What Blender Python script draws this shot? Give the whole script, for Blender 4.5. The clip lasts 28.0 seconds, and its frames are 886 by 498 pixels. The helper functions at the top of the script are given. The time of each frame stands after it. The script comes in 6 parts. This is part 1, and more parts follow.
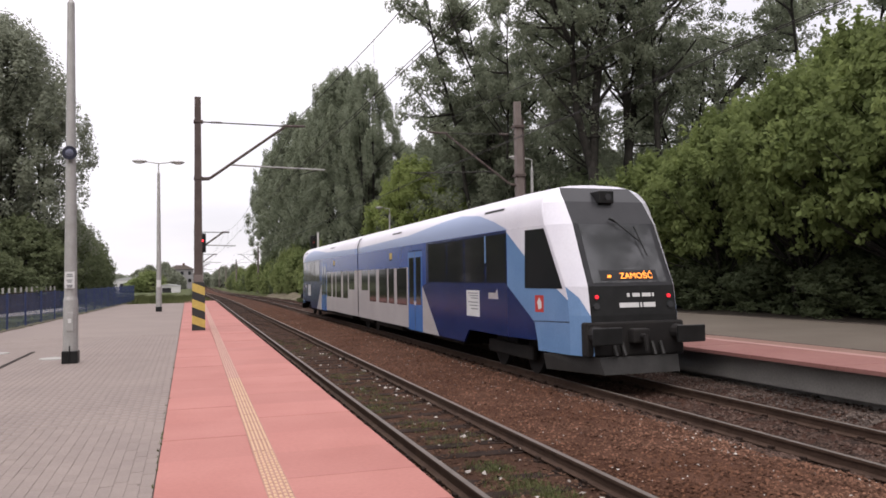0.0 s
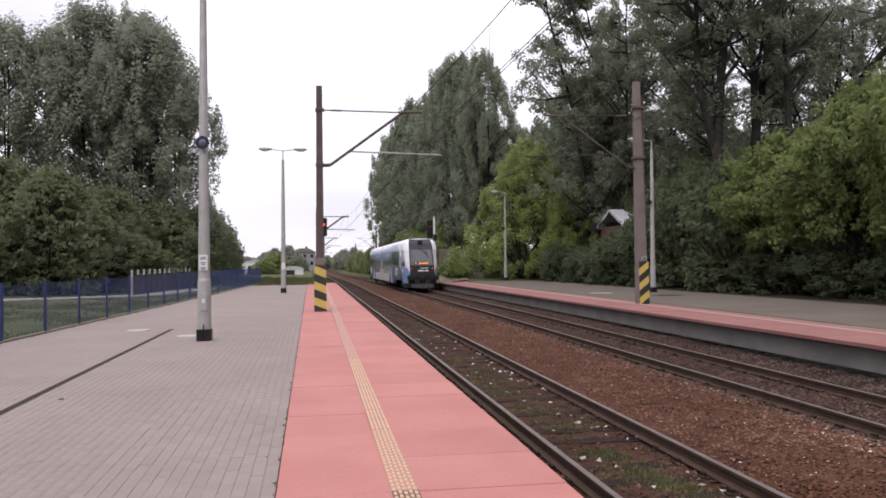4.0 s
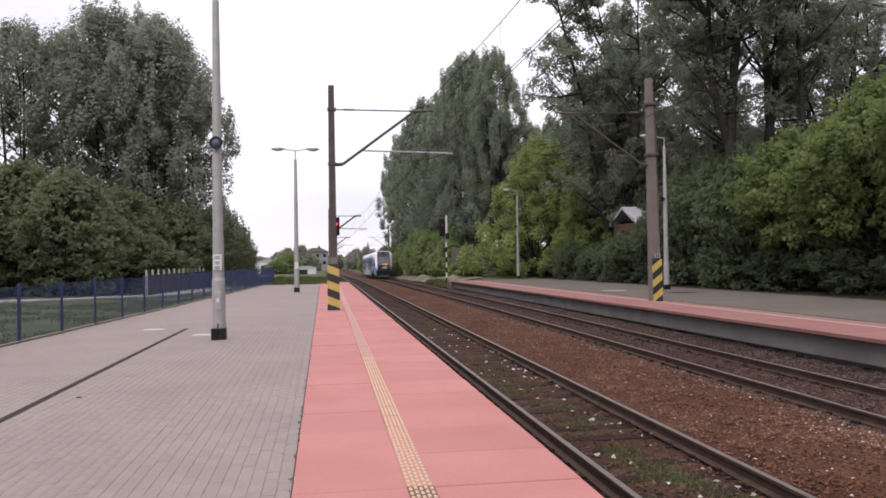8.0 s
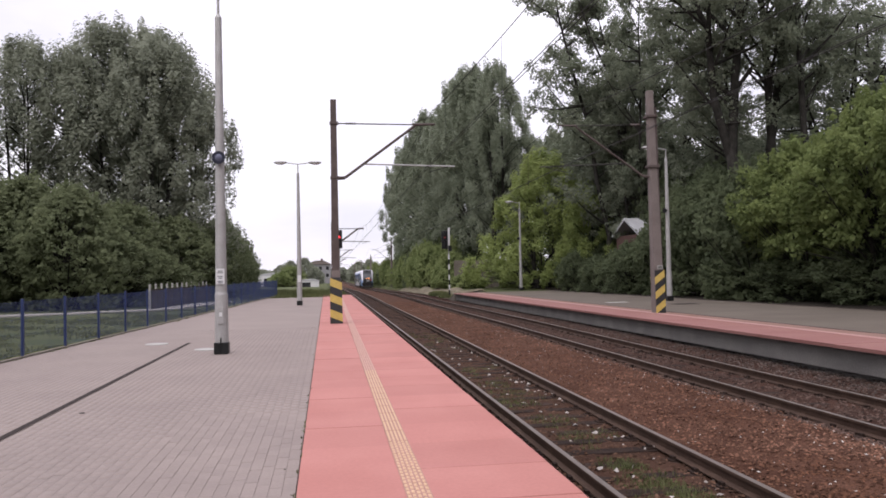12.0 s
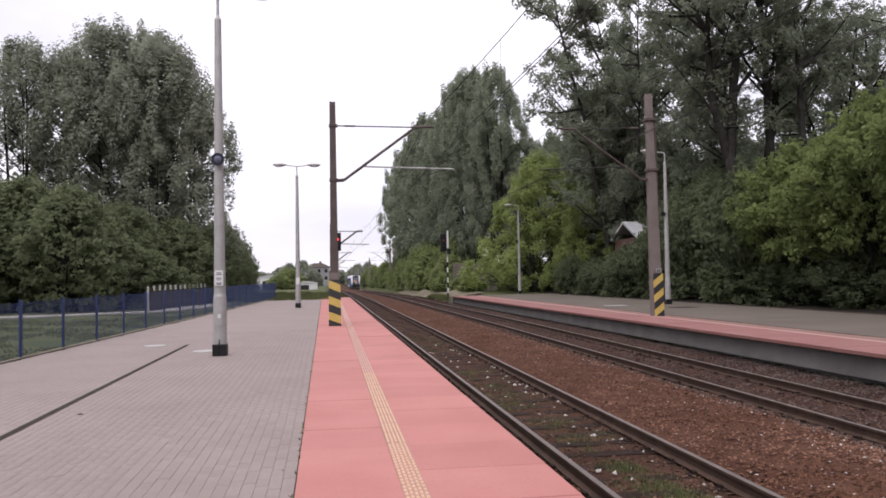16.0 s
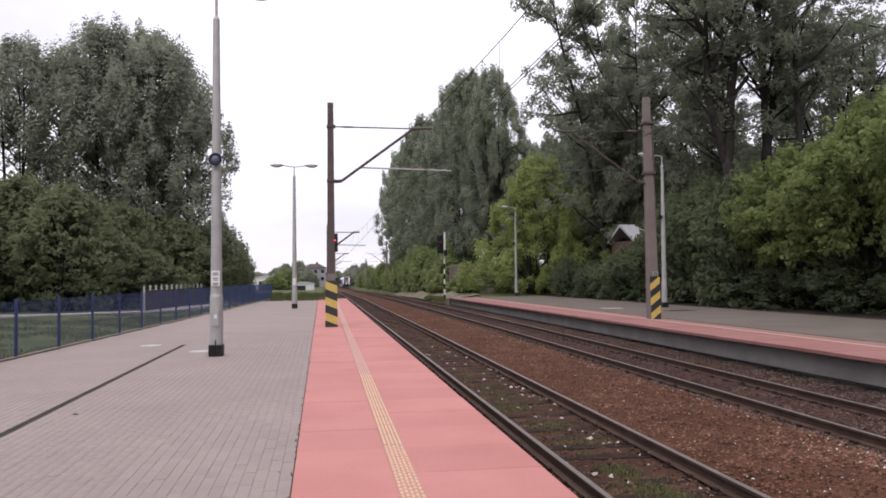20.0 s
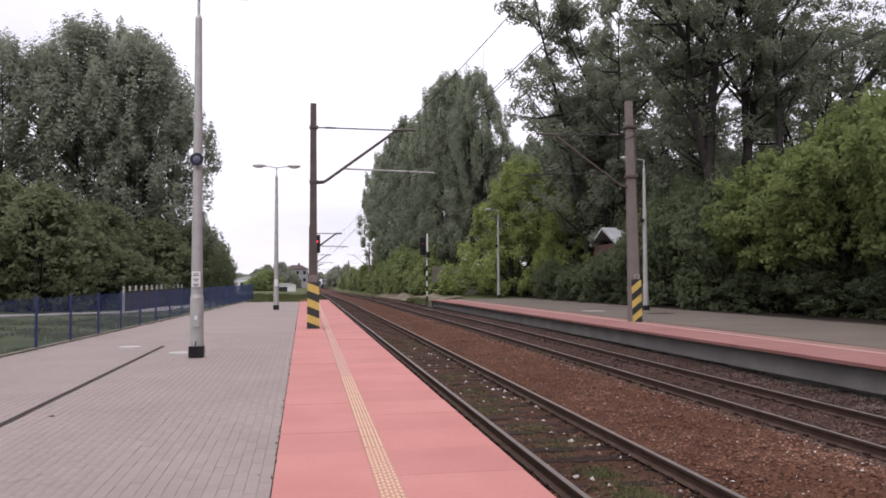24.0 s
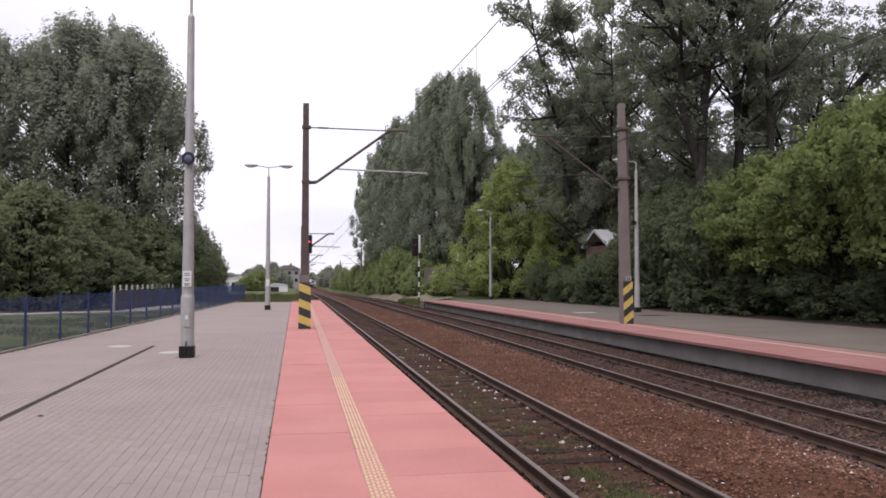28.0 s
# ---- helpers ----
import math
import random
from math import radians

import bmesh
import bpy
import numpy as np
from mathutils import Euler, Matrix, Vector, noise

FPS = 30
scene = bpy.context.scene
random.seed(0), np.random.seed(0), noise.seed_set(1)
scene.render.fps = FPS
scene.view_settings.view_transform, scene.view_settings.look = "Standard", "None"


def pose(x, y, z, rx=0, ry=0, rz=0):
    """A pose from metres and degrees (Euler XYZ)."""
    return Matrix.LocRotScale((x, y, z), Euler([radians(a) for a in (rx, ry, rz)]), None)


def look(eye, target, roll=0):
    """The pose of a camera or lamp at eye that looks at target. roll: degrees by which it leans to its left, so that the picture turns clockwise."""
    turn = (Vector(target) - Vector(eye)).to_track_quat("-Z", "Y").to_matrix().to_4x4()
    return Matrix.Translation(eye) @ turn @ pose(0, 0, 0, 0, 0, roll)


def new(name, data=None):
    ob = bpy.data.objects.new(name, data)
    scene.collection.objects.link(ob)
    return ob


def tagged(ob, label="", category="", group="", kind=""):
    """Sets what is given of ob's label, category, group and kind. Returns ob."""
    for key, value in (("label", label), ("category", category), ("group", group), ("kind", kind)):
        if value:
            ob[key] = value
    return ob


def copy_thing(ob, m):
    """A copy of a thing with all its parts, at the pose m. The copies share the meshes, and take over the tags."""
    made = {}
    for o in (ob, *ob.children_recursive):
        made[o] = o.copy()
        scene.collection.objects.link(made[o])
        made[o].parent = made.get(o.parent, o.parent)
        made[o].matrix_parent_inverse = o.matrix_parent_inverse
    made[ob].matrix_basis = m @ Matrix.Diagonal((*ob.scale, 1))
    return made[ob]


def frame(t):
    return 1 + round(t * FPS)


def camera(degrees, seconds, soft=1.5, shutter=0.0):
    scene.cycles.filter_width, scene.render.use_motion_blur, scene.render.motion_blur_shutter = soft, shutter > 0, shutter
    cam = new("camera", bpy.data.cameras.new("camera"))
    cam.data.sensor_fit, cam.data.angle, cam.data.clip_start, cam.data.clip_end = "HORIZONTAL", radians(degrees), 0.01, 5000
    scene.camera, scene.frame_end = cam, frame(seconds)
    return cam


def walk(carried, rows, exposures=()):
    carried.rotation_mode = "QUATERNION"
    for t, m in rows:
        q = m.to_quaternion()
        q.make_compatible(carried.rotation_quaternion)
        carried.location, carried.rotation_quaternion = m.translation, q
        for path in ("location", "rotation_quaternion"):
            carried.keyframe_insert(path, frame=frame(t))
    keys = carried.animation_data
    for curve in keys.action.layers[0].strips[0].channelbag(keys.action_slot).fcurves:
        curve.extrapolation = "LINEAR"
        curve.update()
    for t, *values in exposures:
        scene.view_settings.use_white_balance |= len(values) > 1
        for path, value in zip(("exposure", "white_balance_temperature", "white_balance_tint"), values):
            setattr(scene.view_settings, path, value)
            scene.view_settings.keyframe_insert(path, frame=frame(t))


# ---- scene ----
# Camera: a person standing on the platform, turning slowly. seconds, x, y, z, yaw, pitch, roll
VIEW = [
    (0, 0.022, 0.092, 1.595, -18.03, 1.90, -0.83),
    (0.5, 0.021, 0.085, 1.606, -15.08, 1.85, -0.89),
    (1, 0.025, 0.062, 1.610, -13.30, 2.12, -0.86),
    (1.5, 0.030, 0.054, 1.609, -11.66, 1.55, -0.86),
    (2, 0.027, 0.058, 1.600, -10.91, 0.99, -0.80),
    (2.5, 0.030, 0.053, 1.606, -10.08, 0.62, -0.88),
    (3, 0.027, 0.064, 1.604, -10.05, 0.51, -0.71),
    (3.5, 0.023, 0.055, 1.603, -9.88, 0.55, -0.62),
    (4, 0.016, 0.043, 1.608, -9.60, 0.82, -0.49),
    (4.5, 0.019, 0.036, 1.603, -9.15, 0.78, -0.52),
    (6.5, 0.001, 0.027, 1.601, -8.75, 0.84, -0.61),
    (7, 0.008, 0.022, 1.601, -8.28, 0.67, -0.62),
    (7.5, 0.008, 0.028, 1.594, -8.49, 0.75, -0.76),
    (8, 0.004, 0.023, 1.594, -8.70, 0.74, -0.83),
    (8.5, 0.007, 0.019, 1.605, -8.87, 0.88, -0.96),
    (9, 0.008, 0.020, 1.604, -9.01, 1.03, -0.91),
    (9.5, 0.012, 0.016, 1.609, -8.94, 1.18, -0.84),
    (10, 0.010, 0.018, 1.606, -8.95, 1.54, -0.80),
    (10.5, 0.004, 0.006, 1.601, -8.84, 1.70, -0.84),
    (11, 0.014, -0.007, 1.605, -8.45, 1.59, -1.06),
    (11.5, 0.020, -0.004, 1.607, -8.31, 1.59, -1.23),
    (12, 0.013, -0.010, 1.619, -8.51, 1.62, -1.12),
    (12.5, 0.002, -0.008, 1.620, -8.72, 1.83, -1.02),
    (14.5, 0.013, 0.003, 1.614, -8.49, 1.40, -1.06),
    (15, 0.009, -0.001, 1.611, -8.31, 1.83, -1.07),
    (15.5, 0.007, -0.001, 1.606, -8.39, 1.85, -0.97),
    (16, 0.010, -0.012, 1.605, -8.61, 1.84, -0.96),
    (16.5, 0.011, -0.008, 1.611, -8.94, 1.68, -0.92),
    (17, 0.006, -0.012, 1.613, -9.14, 1.87, -0.82),
    (17.5, 0.003, -0.004, 1.614, -9.02, 2.04, -0.77),
    (18, 0.001, -0.017, 1.613, -8.84, 2.23, -0.63),
    (18.5, -0.004, -0.021, 1.608, -8.81, 2.10, -0.45),
    (19, -0.006, -0.009, 1.609, -9.04, 2.22, -0.35),
    (19.5, -0.007, -0.020, 1.606, -8.52, 2.16, -0.46),
    (20, 0.000, 0.000, 1.610, -8.85, 1.95, -0.57),
    (20.5, 0.005, 0.008, 1.605, -9.19, 1.90, -0.51),
    (21, 0.004, 0.013, 1.607, -9.36, 1.93, -0.44),
    (21.5, 0.007, 0.021, 1.616, -9.42, 1.96, -0.46),
    (23.5, 0.012, 0.023, 1.609, -10.09, 1.98, -0.37),
    (24, 0.003, 0.018, 1.612, -10.12, 2.08, -0.27),
    (24.5, 0.010, 0.026, 1.615, -10.31, 2.11, -0.26),
    (25, 0.012, 0.029, 1.612, -10.28, 2.23, -0.14),
    (25.5, 0.004, 0.034, 1.614, -10.50, 2.08, -0.12),
    (26, 0.010, 0.027, 1.614, -10.59, 2.15, -0.09),
    (26.5, 0.007, 0.022, 1.609, -10.55, 2.10, -0.09),
    (27, 0.009, 0.031, 1.610, -10.51, 2.05, -0.07),
    (27.5, 0.011, 0.027, 1.617, -10.63, 2.01, -0.04),
    (28, 0.008, 0.028, 1.611, -10.69, 2.15, 0.03),
]
cam = camera(59.0, 28.0, soft=1.7)
walk(cam, [(t, pose(x, y, z, 0, 0, yaw) @ pose(0, 0, 0, 90 + pitch, 0, 0) @ pose(0, 0, 0, 0, 0, roll))
           for t, x, y, z, yaw, pitch, roll in VIEW],
     [(0, 0.0, 6660, 10.5), (1.2, 0.0, 6630, 11), (2.5, 0.0, 6460, 13.5), (10, 0.0, 6370, 14.5), (28, 0.0, 6350, 15)])

# ---- light: a bright overcast sky ----
world = bpy.data.worlds.new("overcast_sky")
scene.world = world
world.use_nodes = True
wn, wl = world.node_tree.nodes, world.node_tree.links
wn.clear()
w_out, w_bg = wn.new("ShaderNodeOutputWorld"), wn.new("ShaderNodeBackground")
w_sky = wn.new("ShaderNodeTexSky")
w_sky.sky_type, w_sky.sun_disc = "NISHITA", False
w_sky.sun_elevation, w_sky.sun_rotation = radians(42), radians(206)
w_dim = wn.new("ShaderNodeVectorMath")
w_dim.operation = "SCALE"
w_dim.inputs["Scale"].default_value = 0.10
w_coord, w_noise, w_ramp, w_mix = (wn.new("ShaderNodeTexCoord"), wn.new("ShaderNodeTexNoise"),
                                   wn.new("ShaderNodeValToRGB"), wn.new("ShaderNodeMix"))
w_map = wn.new("ShaderNodeMapping")
w_map.inputs["Scale"].default_value = (1.6, 1.6, 5.0)
w_noise.inputs["Scale"].default_value, w_noise.inputs["Detail"].default_value = 1.3, 5
w_ramp.color_ramp.elements[0].position, w_ramp.color_ramp.elements[0].color = 0.34, (0.755, 0.735, 0.805, 1)
w_ramp.color_ramp.elements[1].position, w_ramp.color_ramp.elements[1].color = 0.60, (1.02, 0.985, 1.04, 1)
# an overcast sky is brighter overhead than at the horizon
w_sep, w_up, w_grad = wn.new("ShaderNodeSeparateXYZ"), wn.new("ShaderNodeMath"), wn.new("ShaderNodeMath")
w_up.operation, w_grad.operation = "MAXIMUM", "MULTIPLY_ADD"
w_sq = wn.new("ShaderNodeMath")
w_sq.operation = "MULTIPLY"
w_up.inputs[1].default_value, w_grad.inputs[1].default_value, w_grad.inputs[2].default_value = 0.0, 3.45, 1.25
wl.new(w_coord.outputs["Generated"], w_sep.inputs[0])
wl.new(w_sep.outputs[2], w_up.inputs[0])
wl.new(w_up.outputs[0], w_sq.inputs[0])
wl.new(w_up.outputs[0], w_sq.inputs[1])
w_cube = wn.new("ShaderNodeMath")
w_cube.operation = "MULTIPLY"
wl.new(w_sq.outputs[0], w_cube.inputs[0])
wl.new(w_up.outputs[0], w_cube.inputs[1])
wl.new(w_cube.outputs[0], w_grad.inputs[0])
w_mix.data_type = "RGBA"
w_mix.inputs[0].default_value = 0.9
wl.new(w_sky.outputs[0], w_dim.inputs[0])
wl.new(w_coord.outputs["Generated"], w_map.inputs[0])
wl.new(w_map.outputs[0], w_noise.inputs["Vector"])
wl.new(w_noise.outputs[0], w_ramp.inputs[0])
wl.new(w_dim.outputs[0], w_mix.inputs[6])
wl.new(w_ramp.outputs[0], w_mix.inputs[7])
wl.new(w_mix.outputs[2], w_bg.inputs[0])
wl.new(w_grad.outputs[0], w_bg.inputs[1])
wl.new(w_bg.outputs[0], w_out.inputs[0])

sun = new("sun", bpy.data.lights.new("sun", "SUN"))
sun.data.energy, sun.data.angle, sun.data.color = 1.5, radians(40), (1.0, 0.97, 0.92)
sun.matrix_basis = look((0, 0, 50), (24, 50, 0))
scene.view_settings.exposure = 0.0


# ---- materials ----
def surface(name, c1, c2, rough=0.8, scale=8.0, fine=60.0, bump=0.0, metal=0.0, stain=0.25, island=0.0, obj=0.0, spec=0.5, dist=0.01, world=False):
    """Two-scale noise between two colours, with grain, relief and optional variation per piece."""
    m = bpy.data.materials.new(name)
    m.use_nodes = True
    n, l = m.node_tree.nodes, m.node_tree.links
    b = n["Principled BSDF"]
    tc = n.new("ShaderNodeTexCoord")
    big, small = n.new("ShaderNodeTexNoise"), n.new("ShaderNodeTexNoise")
    big.inputs["Scale"].default_value, big.inputs["Detail"].default_value = scale, 4
    small.inputs["Scale"].default_value, small.inputs["Detail"].default_value = fine, 3
    for t in (big, small):
        l.new(n.new("ShaderNodeNewGeometry").outputs["Position"] if world else tc.outputs["Object"], t.inputs["Vector"])
    ramp = n.new("ShaderNodeMapRange")
    ramp.inputs[1].default_value, ramp.inputs[2].default_value = 0.32, 0.68
    l.new(big.outputs[0], ramp.inputs[0])
    mix = n.new("ShaderNodeMix")
    mix.data_type = "RGBA"
    mix.inputs[6].default_value, mix.inputs[7].default_value = (*c1, 1), (*c2, 1)
    l.new(ramp.outputs[0], mix.inputs[0])
    hsv = n.new("ShaderNodeHueSaturation")
    l.new(mix.outputs[2], hsv.inputs["Color"])
    val = n.new("ShaderNodeMapRange")
    val.inputs[1].default_value, val.inputs[2].default_value = 0.25, 0.75
    val.inputs[3].default_value, val.inputs[4].default_value = 1 - stain, 1 + stain
    l.new(small.outputs[0], val.inputs[0])
    last = val.outputs[0]
    for amount, src in ((island, "island"), (obj, "obj")):
        if amount:
            r = n.new("ShaderNodeNewGeometry") if src == "island" else n.new("ShaderNodeObjectInfo")
            mr = n.new("ShaderNodeMapRange")
            mr.inputs[3].default_value, mr.inputs[4].default_value = 1 - amount, 1 + amount
            l.new(r.outputs["Random Per Island" if src == "island" else "Random"], mr.inputs[0])
            mul = n.new("ShaderNodeMath")
            mul.operation = "MULTIPLY"
            l.new(last, mul.inputs[0])
            l.new(mr.outputs[0], mul.inputs[1])
            last = mul.outputs[0]
    l.new(last, hsv.inputs["Value"])
    l.new(hsv.outputs[0], b.inputs["Base Color"])
    b.inputs["Roughness"].default_value, b.inputs["Metallic"].default_value = rough, metal
    b.inputs["Specular IOR Level"].default_value = spec
    if bump:
        bp = n.new("ShaderNodeBump")
        bp.inputs["Strength"].default_value, bp.inputs["Distance"].default_value = bump, dist
        l.new(small.outputs[0], bp.inputs["Height"])
        l.new(bp.outputs[0], b.inputs["Normal"])
    return m


def foliage(name, dark, light, trans=0.3, rough=0.75):
    """Leaves: a tint per leaf and slow drifts over the crown, some light through the blade."""
    m = bpy.data.materials.new(name)
    m.use_nodes = True
    n, l = m.node_tree.nodes, m.node_tree.links
    b, out = n["Principled BSDF"], n["Material Output"]
    g, tc, noi = n.new("ShaderNodeNewGeometry"), n.new("ShaderNodeTexCoord"), n.new("ShaderNodeTexNoise")
    noi.inputs["Scale"].default_value, noi.inputs["Detail"].default_value = 0.55, 5
    l.new(tc.outputs["Object"], noi.inputs["Vector"])
    add = n.new("ShaderNodeMath")
    add.operation = "MULTIPLY_ADD"
    add.inputs[1].default_value, add.inputs[2].default_value = 0.22, -0.38
    l.new(g.outputs["Random Per Island"], add.inputs[0])
    s = n.new("ShaderNodeMath")
    s.operation = "MULTIPLY_ADD"
    s.inputs[1].default_value = 1.5
    l.new(noi.outputs[0], s.inputs[0])
    l.new(add.outputs[0], s.inputs[2])
    mix = n.new("ShaderNodeMix")
    mix.data_type = "RGBA"
    mix.inputs[6].default_value, mix.inputs[7].default_value = (*dark, 1), (*light, 1)
    s.use_clamp = True
    l.new(s.outputs[0], mix.inputs[0])
    l.new(mix.outputs[2], b.inputs["Base Color"])
    b.inputs["Roughness"].default_value = rough
    b.inputs["Specular IOR Level"].default_value = 0.12
    tr, ms = n.new("ShaderNodeBsdfTranslucent"), n.new("ShaderNodeMixShader")
    l.new(mix.outputs[2], tr.inputs[0])
    ms.inputs[0].default_value = trans
    l.new(b.outputs[0], ms.inputs[1])
    l.new(tr.outputs[0], ms.inputs[2])
    l.new(ms.outputs[0], out.inputs[0])
    return m


def glow(name, color, strength):
    m = surface(name, color, color, 0.4, 5, 20, stain=0.02)
    b = m.node_tree.nodes["Principled BSDF"]
    b.inputs["Emission Color"].default_value, b.inputs["Emission Strength"].default_value = (*color, 1), strength
    return m


def hazard_stripes(name, period, slope, phase):
    """Slanting black and yellow paint bands, chipped by noise."""
    m = surface(name, (0.43, 0.31, 0.075), (0.36, 0.255, 0.06), 0.6, 6, 45, stain=0.18)
    n, l = m.node_tree.nodes, m.node_tree.links
    b = n["Principled BSDF"]
    src = b.inputs["Base Color"].links[0].from_socket
    tc, sep = n.new("ShaderNodeTexCoord"), n.new("ShaderNodeSeparateXYZ")
    l.new(tc.outputs["Object"], sep.inputs[0])
    run = n.new("ShaderNodeMath")
    run.operation = "MULTIPLY_ADD"
    run.inputs[1].default_value = slope
    l.new(sep.outputs[0], run.inputs[0])
    l.new(sep.outputs[2], run.inputs[2])
    div = n.new("ShaderNodeMath")
    div.operation = "DIVIDE"
    div.inputs[1].default_value = period
    l.new(run.outputs[0], div.inputs[0])
    shift = n.new("ShaderNodeMath")
    shift.inputs[1].default_value = phase
    l.new(div.outputs[0], shift.inputs[0])
    fr = n.new("ShaderNodeMath")
    fr.operation = "FRACT"
    l.new(shift.outputs[0], fr.inputs[0])
    gt = n.new("ShaderNodeMath")
    gt.operation = "GREATER_THAN"
    gt.inputs[1].default_value = 0.5
    l.new(fr.outputs[0], gt.inputs[0])
    mix = n.new("ShaderNodeMix")
    mix.data_type = "RGBA"
    mix.inputs[6].default_value = (0.012, 0.012, 0.012, 1)
    l.new(gt.outputs[0], mix.inputs[0])
    l.new(src, mix.inputs[7])
    l.new(mix.outputs[2], b.inputs["Base Color"])
    return m


def roof_paint(name, length):
    """White paint with a pale blue arc over the windows of both cars, edged by height along the length."""
    m = surface(name, (0.509, 0.493, 0.539), (0.554, 0.539, 0.577), 0.35, 1.2, 20, stain=0.04, spec=0.25)
    n, l = m.node_tree.nodes, m.node_tree.links
    b = n["Principled BSDF"]
    src = b.inputs["Base Color"].links[0].from_socket
    tc, sep = n.new("ShaderNodeTexCoord"), n.new("ShaderNodeSeparateXYZ")
    l.new(tc.outputs["Object"], sep.inputs[0])
    last = sep.outputs[1]
    for op, value in (("SUBTRACT", length / 2), ("ABSOLUTE", 0.0), ("MULTIPLY_ADD", -0.05)):
        q = n.new("ShaderNodeMath")
        q.operation = op
        q.inputs[1].default_value = value
        q.inputs[2].default_value = length / 40
        l.new(last, q.inputs[0])
        last = q.outputs[0]
    edge = n.new("ShaderNodeValToRGB")
    stops = ((3.3, 0.15), (4.1, 0.38), (5.2, 0.60), (6.6, 0.70), (8.0, 0.66), (11.5, 0.46), (19.25, 0.36))
    while len(edge.color_ramp.elements) < len(stops):
        edge.color_ramp.elements.new(0.5)
    for e, (y, z) in zip(edge.color_ramp.elements, stops):
        e.position, e.color = y / 20, (z, z, z, 1)
    l.new(last, edge.inputs[0])
    up = n.new("ShaderNodeMath")
    up.operation = "SUBTRACT"
    up.inputs[1].default_value = 3.0
    l.new(sep.outputs[2], up.inputs[0])
    less = n.new("ShaderNodeMath")
    less.operation = "LESS_THAN"
    l.new(up.outputs[0], less.inputs[0])
    l.new(edge.outputs[0], less.inputs[1])
    mix = n.new("ShaderNodeMix")
    mix.data_type = "RGBA"
    mix.inputs[7].default_value = (0.228, 0.284, 0.419, 1)
    l.new(less.outputs[0], mix.inputs[0])
    l.new(src, mix.inputs[6])
    l.new(mix.outputs[2], b.inputs["Base Color"])
    return m


M = {}
M["paver"] = surface("grey_paver", (0.156, 0.127, 0.114), (0.175, 0.143, 0.127), 0.9, 0.7, 40, 0.2, stain=0.08, island=0.03, spec=0.25)
M["paver_piece"] = surface("grey_paver_block", (0.156, 0.127, 0.114), (0.175, 0.143, 0.127), 0.9, 0.7, 40, 0.2, stain=0.09, obj=0.05, spec=0.25, world=True)
M["paver_far"] = surface("grey_paving_far", (0.154, 0.125, 0.112), (0.172, 0.141, 0.125), 0.9, 0.5, 18, 0.2, stain=0.10, spec=0.25)
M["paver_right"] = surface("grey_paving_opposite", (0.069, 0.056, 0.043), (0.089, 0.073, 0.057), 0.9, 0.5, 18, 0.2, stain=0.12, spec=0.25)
M["sand"] = surface("joint_sand", (0.146, 0.118, 0.105), (0.165, 0.135, 0.121), 0.95, 3, 80, 0.2, spec=0.2)
M["red_slab"] = surface("worn_red_slab", (0.253, 0.100, 0.084), (0.288, 0.122, 0.104), 0.85, 0.9, 26, 0.12, stain=0.06, obj=0.045, spec=0.3, world=True)
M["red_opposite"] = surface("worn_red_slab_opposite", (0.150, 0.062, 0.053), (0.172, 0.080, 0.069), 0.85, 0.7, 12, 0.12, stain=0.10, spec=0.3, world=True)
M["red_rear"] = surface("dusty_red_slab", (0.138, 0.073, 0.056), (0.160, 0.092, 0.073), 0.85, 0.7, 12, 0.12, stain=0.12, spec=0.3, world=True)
M["tactile"] = surface("worn_yellow_tactile", (0.225, 0.118, 0.085), (0.240, 0.125, 0.100), 0.8, 0.4, 25, 0.1, stain=0.15)
M["tactile_dirty"] = surface("dirt_filled_tactile", (0.060, 0.040, 0.034), (0.105, 0.072, 0.058), 0.9, 3, 30, 0.3, stain=0.3, spec=0.2)
M["tactile_pale"] = surface("faded_tactile", (0.219, 0.113, 0.093), (0.239, 0.129, 0.109), 0.7, 2.0, 25, 0.1, stain=0.08)
M["tactile_rib"] = surface("yellow_tactile_rib", (0.360, 0.235, 0.130), (0.335, 0.195, 0.130), 0.7, 0.4, 25, 0.1, stain=0.1)
M["tactile_worn"] = surface("faded_yellow_tactile_rib", (0.315, 0.180, 0.135), (0.280, 0.145, 0.120), 0.7, 0.4, 25, 0.1, stain=0.1)
M["grate"] = surface("rusty_drain_grate", (0.022, 0.018, 0.016), (0.034, 0.028, 0.025), 0.9, 3, 50, 0.2, stain=0.2, spec=0.05)
M["concrete"] = surface("stained_concrete", (0.087, 0.074, 0.060), (0.127, 0.112, 0.091), 0.9, 1.3, 25, 0.3, stain=0.18, spec=0.15)
M["concrete_wall"] = surface("weathered_wall_concrete", (0.120, 0.113, 0.106), (0.158, 0.149, 0.138), 0.9, 1.3, 25, 0.3, stain=0.14, spec=0.15)
M["concrete_light"] = surface("pale_concrete", (0.211, 0.203, 0.185), (0.255, 0.247, 0.230), 0.9, 2.0, 40, 0.2, stain=0.12)
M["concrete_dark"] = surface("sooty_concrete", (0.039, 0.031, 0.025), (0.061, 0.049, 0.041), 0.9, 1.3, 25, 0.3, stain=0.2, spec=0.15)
M["rail_side"] = surface("rusty_rail", (0.036, 0.022, 0.016), (0.056, 0.035, 0.025), 0.8, 4, 60, 0.3, stain=0.25, spec=0.12)
M["rail_head"] = surface("worn_rail_head", (0.080, 0.066, 0.056), (0.105, 0.088, 0.076), 0.55, 3, 60, 0.05, metal=0.2, stain=0.15, spec=0.3)
